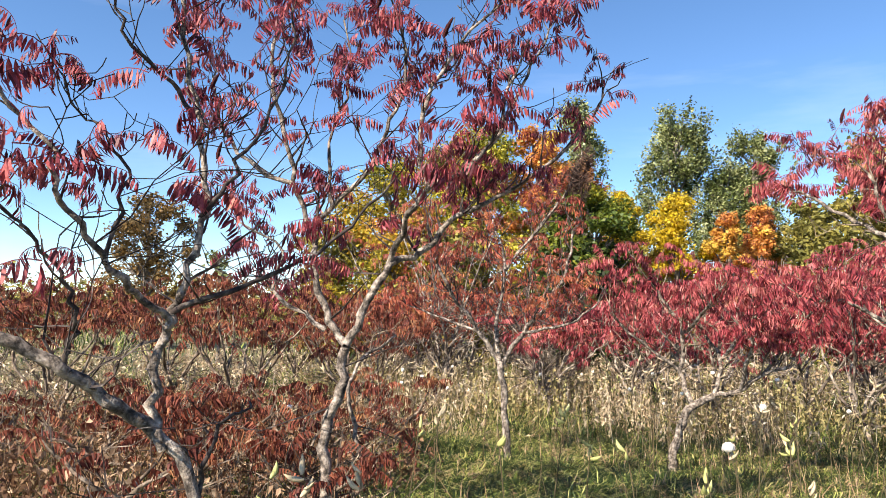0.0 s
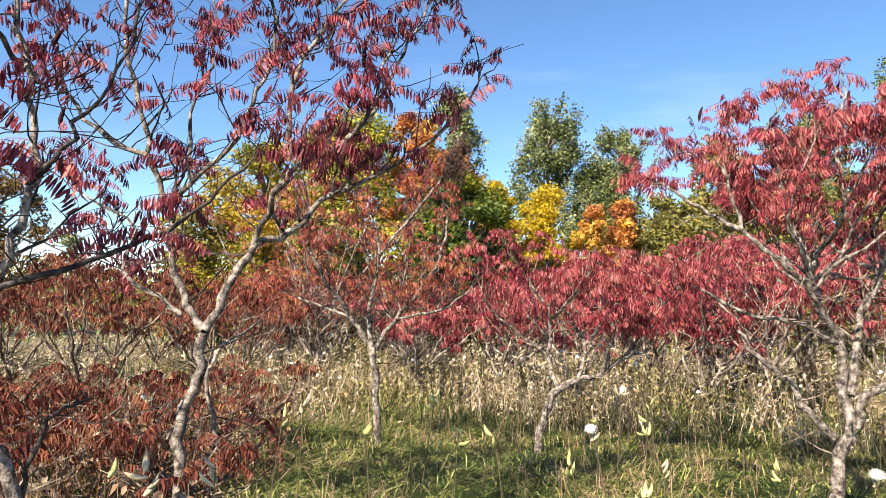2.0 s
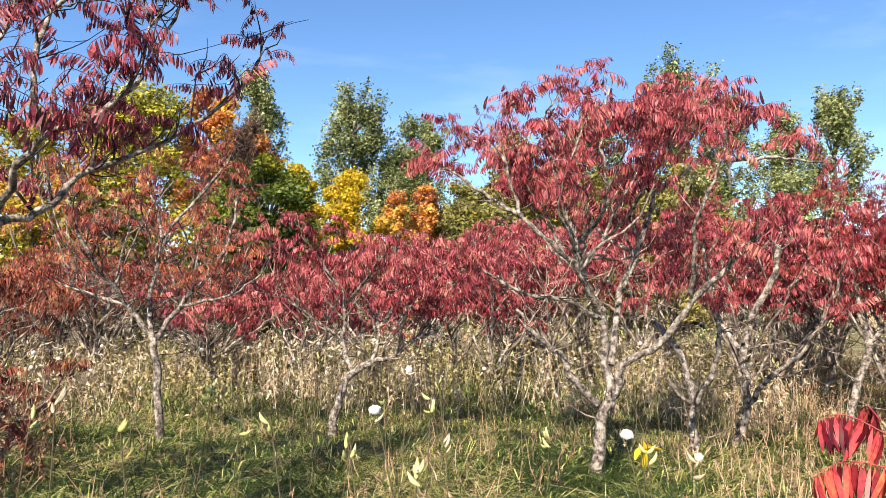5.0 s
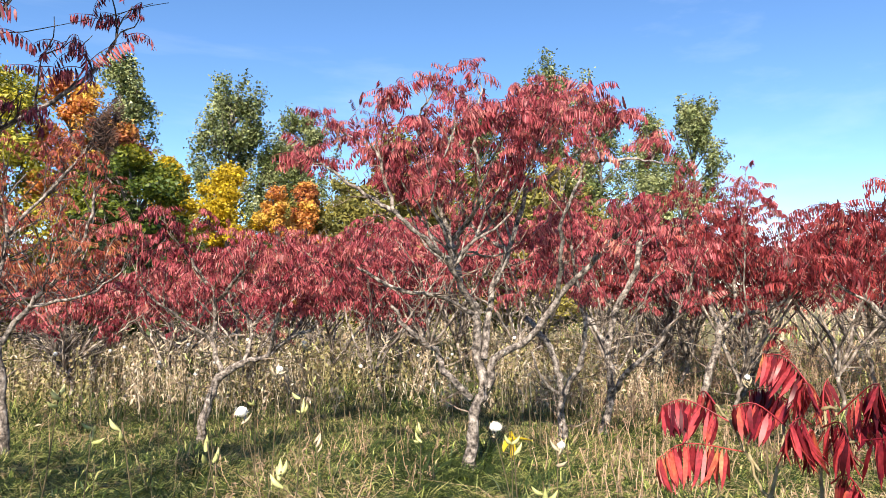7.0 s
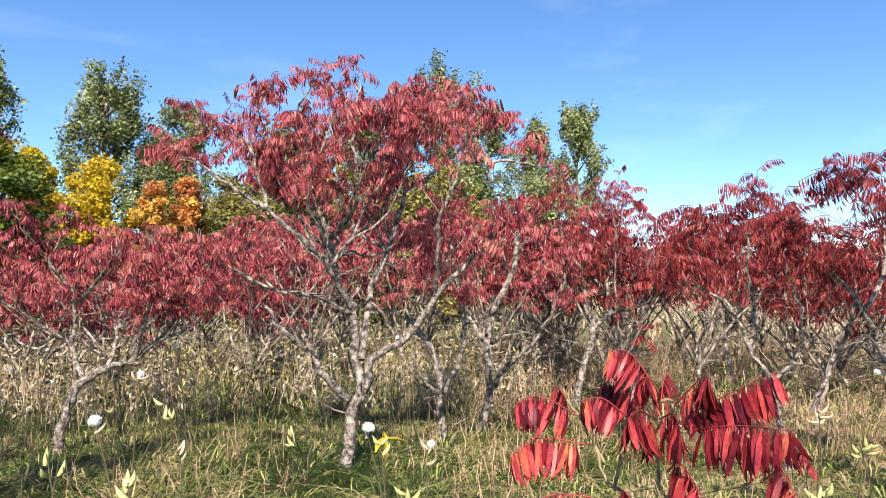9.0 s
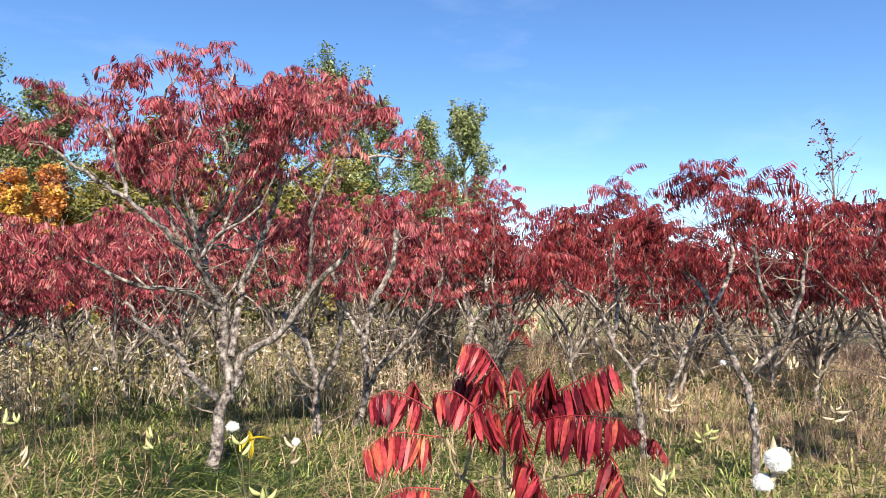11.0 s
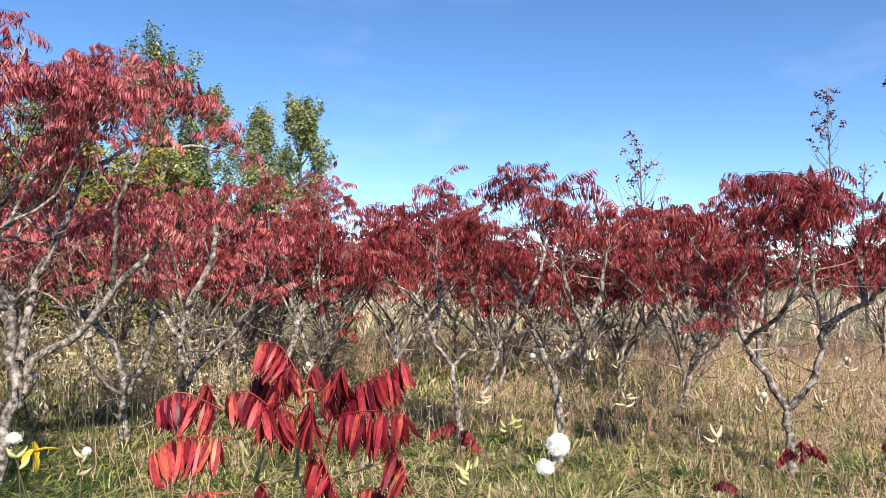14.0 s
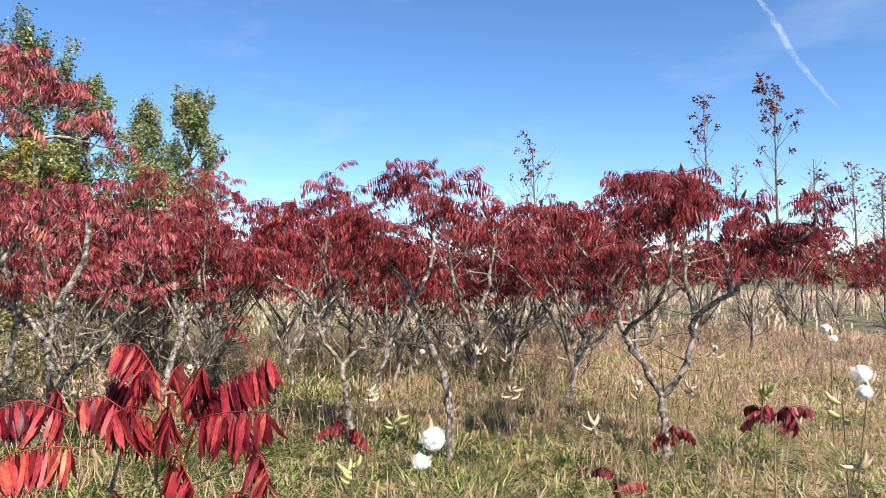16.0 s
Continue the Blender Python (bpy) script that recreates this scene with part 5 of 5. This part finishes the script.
milkweed(4.17, 1.27, 0.68, 'green')
milkweed(5.46, 1.16, 0.96, 'dry')
milkweed(4.66, 1.64, 0.75, 'dry')
milkweed(3.54, 1.22, 0.55, 'green')
milkweed(2.73, 0.54, 0.90, 'silk')
milkweed(3.81, -0.59, 0.99, 'green')
milkweed(4.05, -1.03, 0.99, 'silk')
milkweed(3.87, -0.89, 0.90, 'green')
milkweed(5.92, -0.47, 0.90, 'open')
milkweed(4.92, -0.00, 0.79, 'open')
milkweed(4.40, 0.20, 0.65, 'dry')
milkweed(4.31, 1.29, 0.65, 'green')
milkweed(3.58, 1.22, 0.56, 'green')
milkweed(5.29, 0.86, 0.70, 'dry')
milkweed(6.93, -1.38, 0.95, 'silk')
milkweed(5.92, 1.24, 0.91, 'dry')
milkweed(5.53, -0.31, 0.71, 'dry')
milkweed(6.42, 1.66, 0.90, 'dry')
milkweed(5.26, 1.88, 0.63, 'dry')
milkweed(3.67, -0.89, 0.70, 'dry')

def yellow_milkweed(x, y, top):
    """A milkweed whose last broad leaves have turned yellow; one hangs, two stand out."""
    root = thing("milkweed", "milkweed stalk with broad drooping yellow leaves", "plant", pose(x, y, ground_z(x, y)), "milkweeds")
    g = Geo()
    g.tube(smooth_line([(0, 0, -0.03), (0.01, 0, top * 0.5), (0, 0, top)], 4), [0.004 - 0.0002 * i for i in range(9)], 5)
    part("stalk", g, stalk, root)
    rng = random.Random(17)
    for yaw, pitch, long in ((20, 75, 0.15), (-60, 70, 0.12), (-30, -10, 0.13), (200, 25, 0.10)):
        g = Geo()
        rows = 7
        for i in range(rows + 1):
            u = i / rows
            half = 0.021 * math.sin(math.pi * min(1, 0.08 + 0.9 * u)) ** 0.8
            sag = -0.25 * long * u * u
            for q in (-1, 0, 1):
                g.v.append(Vector((long * u, q * half, sag + abs(q) * half * 0.45 + rng.gauss(0, 0.0012))))
        for i in range(rows):
            for q in range(2):
                a = i * 3 + q
                g.f.append((a, a + 1, a + 4, a + 3))
        o = part("leaf", g, leaf_yellow, root, "yellow drooping leaf", True)
        o.matrix_basis = pose(0, 0, top - 0.02 * (long * 20 % 3), 0, pitch, yaw)
    return root


yellow_milkweed(2.80, 3.35, 0.60)

MILK_SOURCE = [milkweed(*polar(*p), h, k) for p, h, k in (((-4, 8.8), 0.8, "dry"), ((12, 9.2), 0.85, "dry"), ((22, 9.0), 0.9, "dry"), ((30, 8.6), 0.75, "green"), ((5, 8.4), 0.8, "dry"))]
for az0, az1, d0, d1, count in ((-14, 40, 7.6, 10.8, 95), (-16, 50, 5.4, 8.0, 14), (40, 100, 6.0, 12.0, 22)):
    for x, y in strewn(az0, az1, d0, d1, count):
        copy_thing(SCATTER.choice(MILK_SOURCE), pose(x, y, ground_z(x, y), 0, 0, SCATTER.uniform(0, 360)) @ Matrix.Scale(SCATTER.uniform(0.75, 1.1), 4))

# ---- the scarlet sapling in the foreground ----
class Sapling:
    """A young sumac, built up stem by stem and leaf by leaf, in world places."""

    def __init__(self, x, y, label, leaflet, width, material, radius, seed):
        self.base, self.rng = Vector((x, y, ground_z(x, y))), random.Random(seed)
        self.root = thing("sumac_sapling", label, "shrub", Matrix.Translation(self.base), "sumac saplings")
        self.leaflet, self.width, self.material, self.radius = leaflet, width, material, radius

    def stem(self, *points):
        g = Geo()
        line = smooth_line([Vector(p) - self.base for p in points], 4, 0.003, self.rng)
        g.tube(line, [self.radius * (1 - 0.45 * k / len(line)) for k in range(len(line))], 6)
        part("stem", g, stem_tan, self.root, "", True)

    def leaf(self, start, top, end):
        """A leaf whose stalk arches from start over top to end, hung with overlapping leaflets."""
        rng, g = self.rng, Geo()
        a, b, c = (Vector(p) - Vector(start) for p in (start, top, end))
        line = smooth_line([a, b, c], 4)
        long = sum((q - p).length for p, q in zip(line, line[1:]))
        g.tube(line, [0.0030 - 0.0016 * i / (len(line) - 1) for i in range(len(line))], 4, False)
        comb(g, rng, line, max(9, int(long / 0.0105)), self.leaflet * min(1.0, 0.5 + long * 2.0), self.width, True, rng.uniform(0.15, 0.4), 0.05, 0.3, 0.8)
        o = part("leaf", g, self.material, self.root, "", True)
        o.matrix_basis = Matrix.Translation(Vector(start) - self.base)


scarlet = Sapling(2.10, 1.10, "scarlet sumac sapling with comb-like hanging leaves", 0.135, 0.0165, leaf_scarlet, 0.006, 71)
scarlet.stem((2.10, 1.10, -0.02), (2.11, 1.09, 0.45), (2.12, 1.09, 0.85))
scarlet.stem((2.12, 1.09, 0.85), (2.13, 1.11, 0.94), (2.16, 1.11, 1.03), (2.19, 1.13, 1.12))
scarlet.stem((2.12, 1.11, 0.89), (2.1, 1.24, 0.86), (2.12, 1.31, 0.94), (2.12, 1.37, 1.05))
scarlet.stem((2.12, 1.32, 0.97), (2.13, 1.29, 0.92))
scarlet.stem((2.1, 1.24, 0.86), (2.13, 1.23, 0.96), (2.17, 1.23, 1.06))
scarlet.stem((2.19, 1.13, 1.12), (2.19, 1.1, 1.13), (2.19, 1.09, 1.11))
scarlet.stem((2.16, 1.11, 1.04), (2.15, 1.05, 1.05), (2.14, 1.01, 1.06))
scarlet.stem((2.12, 1.1, 0.86), (2.11, 0.95, 0.91), (2.07, 0.78, 0.98))
scarlet.stem((2.12, 1.37, 1.05), (2.12, 1.41, 1.08), (2.12, 1.43, 1.1))
scarlet.leaf((2.13, 1.33, 0.97), (2.04, 1.48, 0.98), (1.96, 1.53, 0.93))
scarlet.leaf((2.12, 1.37, 1.05), (2.06, 1.49, 1.11), (2.0, 1.54, 1.09))
scarlet.leaf((2.17, 1.23, 1.06), (2.12, 1.29, 1.12), (2.08, 1.34, 1.11))
scarlet.leaf((2.15, 1.14, 1.08), (2.01, 1.09, 1.12), (1.93, 1.07, 1.11))
scarlet.leaf((2.21, 1.15, 1.14), (2.22, 1.25, 1.25), (2.2, 1.32, 1.26))
scarlet.leaf((2.21, 1.15, 1.14), (2.15, 1.14, 1.19), (2.08, 1.12, 1.2))
scarlet.leaf((2.22, 1.22, 1.11), (2.24, 1.33, 1.15), (2.26, 1.41, 1.13))
scarlet.leaf((2.19, 1.09, 1.11), (2.16, 0.99, 1.2), (2.1, 0.93, 1.22))
scarlet.leaf((2.17, 1.04, 1.09), (2.19, 0.93, 1.16), (2.23, 0.81, 1.23))
scarlet.leaf((2.14, 1.01, 1.06), (2.1, 0.86, 1.1), (2.04, 0.69, 1.12))
scarlet.leaf((2.08, 0.78, 0.98), (2.04, 0.72, 1.02), (2.01, 0.67, 0.97))
scarlet.leaf((2.15, 1.09, 0.93), (2.11, 1.02, 0.97), (2.07, 0.91, 0.86))
scarlet.leaf((2.07, 1.3, 0.83), (2.01, 1.39, 0.83), (1.95, 1.44, 0.8))
scarlet.leaf((2.12, 0.91, 0.86), (2.12, 0.84, 0.89), (2.1, 0.76, 0.88))
scarlet.leaf((2.1, 1.2, 0.85), (2.02, 1.15, 0.89), (1.98, 1.08, 0.87))
scarlet.leaf((2.19, 1.13, 1.12), (2.27, 1.17, 1.17), (2.33, 1.19, 1.19))
scarlet.leaf((2.18, 1.13, 1.07), (2.09, 1.03, 1.11), (2.02, 0.97, 1.08))
scarlet.leaf((2.17, 1.14, 1.03), (2.08, 1.1, 1.08), (2.01, 1.08, 1.06))
scarlet.leaf((2.12, 1.43, 1.1), (2.15, 1.49, 1.13), (2.18, 1.54, 1.11))


def low_sapling(x, y, height, count, seed, span=0.26):
    rng = random.Random(seed)
    plant = Sapling(x + 0.05, y, "small wine-red sumac sapling in the grass", 0.07, 0.018, leaf_deep, 0.005, seed)
    plant.stem((x + 0.05, y, -0.02), (x + 0.03, y, height * 0.5), (x, y, height))
    for k in range(count):
        a = 2 * math.pi * (k + rng.uniform(-0.3, 0.3)) / count
        p = Vector((x, y, height - rng.uniform(0, 0.12)))
        d = Vector((math.cos(a), math.sin(a), 0)) * span * rng.uniform(0.7, 1.1)
        plant.leaf(p, p + d * 0.55 + Vector((0, 0, span * rng.uniform(0.1, 0.35))), p + d + Vector((0, 0, span * rng.uniform(-0.3, 0.2))))
    return plant.root


low_sapling(4.15, -0.66, 0.82, 7, 81, 0.18)
low_sapling(5.1, -0.19, 0.5, 4, 82, 0.17)
low_sapling(4.97, 1.95, 0.42, 5, 83, 0.2)
low_sapling(4.6, 0.1, 0.35, 4, 84, 0.16)
low_sapling(2.75, 0.75, 0.62, 5, 85, 0.2)


# ---- thin young trees at the meadow's far end ----
def thin_tree(x, y, height, seed, leaves, material, spread=1.2, label="thin leafless young tree with a few wine-red leaves"):
    """A slender trunk with steep thin branches and sparse leaves towards the top."""
    rng = random.Random(seed)
    root = thing("young_tree", label, "tree", pose(x, y, 0), "thin young trees")
    trunk, boughs, ends = Geo(), Geo(), []
    line = smooth_line([(0, 0, -0.1), (rng.uniform(-0.1, 0.1), rng.uniform(-0.1, 0.1), height * 0.5), (0, 0, height)], 6)
    trunk.tube(line, [0.05 * (1.1 - k / (len(line) - 1)) + 0.006 for k in range(len(line))], 6)
    part("trunk", trunk, bark_far, root, "", True)
    for k in range(26):
        s = 0.22 + 0.72 * (k + rng.random()) / 26
        p = Vector((0, 0, height * s))
        a = rng.uniform(0, 6.283)
        d = Vector((math.cos(a) * 0.8, math.sin(a) * 0.8, 1)).normalized() * spread * rng.uniform(0.6, 1.3) * (1.25 - s)
        pts = [p, p + d * 0.55 + Vector((rng.gauss(0, 0.04), rng.gauss(0, 0.04), 0)), p + d * 1.2 + Vector((rng.gauss(0, 0.06), rng.gauss(0, 0.06), 0.1))]
        boughs.tube(pts, [0.014, 0.009, 0.004], 4)
        ends.extend([(pts[2], s), (pts[1], s)])
        for _ in range(2):
            q = pts[1] + Vector((rng.gauss(0, 0.22), rng.gauss(0, 0.22), rng.uniform(0.1, 0.4)))
            boughs.tube([pts[1], q], [0.007, 0.003], 4)
            ends.append((q, s))
    part("bough_work", boughs, bark_far, root, kind="stuff")
    lumps = [(p + Vector((0, 0, 0.05)), (0.15, 0.15, 0.13)) for p, s in ends if rng.random() < 0.15 + 0.75 * max(0, s - 0.5) * 2]
    if lumps and leaves:
        part("crown", leaf_crown(rng, lumps, leaves, 0.10, 0.2), material, root, kind="stuff")
    return root


thin_tree(25.5, -1.0, 7.4, 91, 420, leaf_wine)
thin_tree(25.4, -3.15, 7.8, 92, 700, leaf_wine, 1.5)
for k, (x, y, h) in enumerate(((25.2, -4.2, 5.0), (27.0, -5.6, 5.0), (27.5, -6.6, 4.6), (24.5, -1.9, 4.9), (28.0, -7.8, 5.2), (26.5, -4.9, 4.4), (26.0, -6.2, 4.2), (29.0, -9.0, 4.8))):
    thin_tree(x, y, h, 93 + k, 160 if k % 3 else 60, leaf_wine, 0.9, "grey leafless young tree at the field's edge")
thin_tree(22.1, 4.1, 5.4, 110, 260, leaf_wine, 1.9)


# ---- vapour trail ----
def vapour_material():
    m = Nodes("vapour")
    f = m.ramp(m.noise(0.05, 5.0, 0.65), [(0.35, (0.0, 0.0, 0.0)), (0.75, (0.085, 0.085, 0.085))])
    d = m.add("ShaderNodeBsdfDiffuse", Color=(0.9, 0.9, 0.9, 1))
    t = m.add("ShaderNodeBsdfTransparent")
    mx = m.add("ShaderNodeMixShader")
    m.link(f, mx.inputs[0])
    m.link(t.outputs[0], mx.inputs[1])
    m.link(d.outputs[0], mx.inputs[2])
    return m.out(mx.outputs[0])


trail = Geo()
TRAIL_LINE = smooth_line([(897, -80, 345), (896, -92, 322), (893, -110, 285), (892, -122, 257), (888, -145, 218), (885, -168, 185)], 5, 0.7, random.Random(8))
for wide in (1.0, 0.75, 0.5, 0.28):
    trail.tube(TRAIL_LINE, [(0.3 + 3.4 * math.sin(math.pi * (0.04 + 0.93 * k / 25))) * wide for k in range(26)], 10)
tagged(new("vapour_trail", trail.mesh("vapour_trail", vapour_material(), True)), "white drifting aircraft vapour trail in blue sky", "vapour trail", kind="structure")
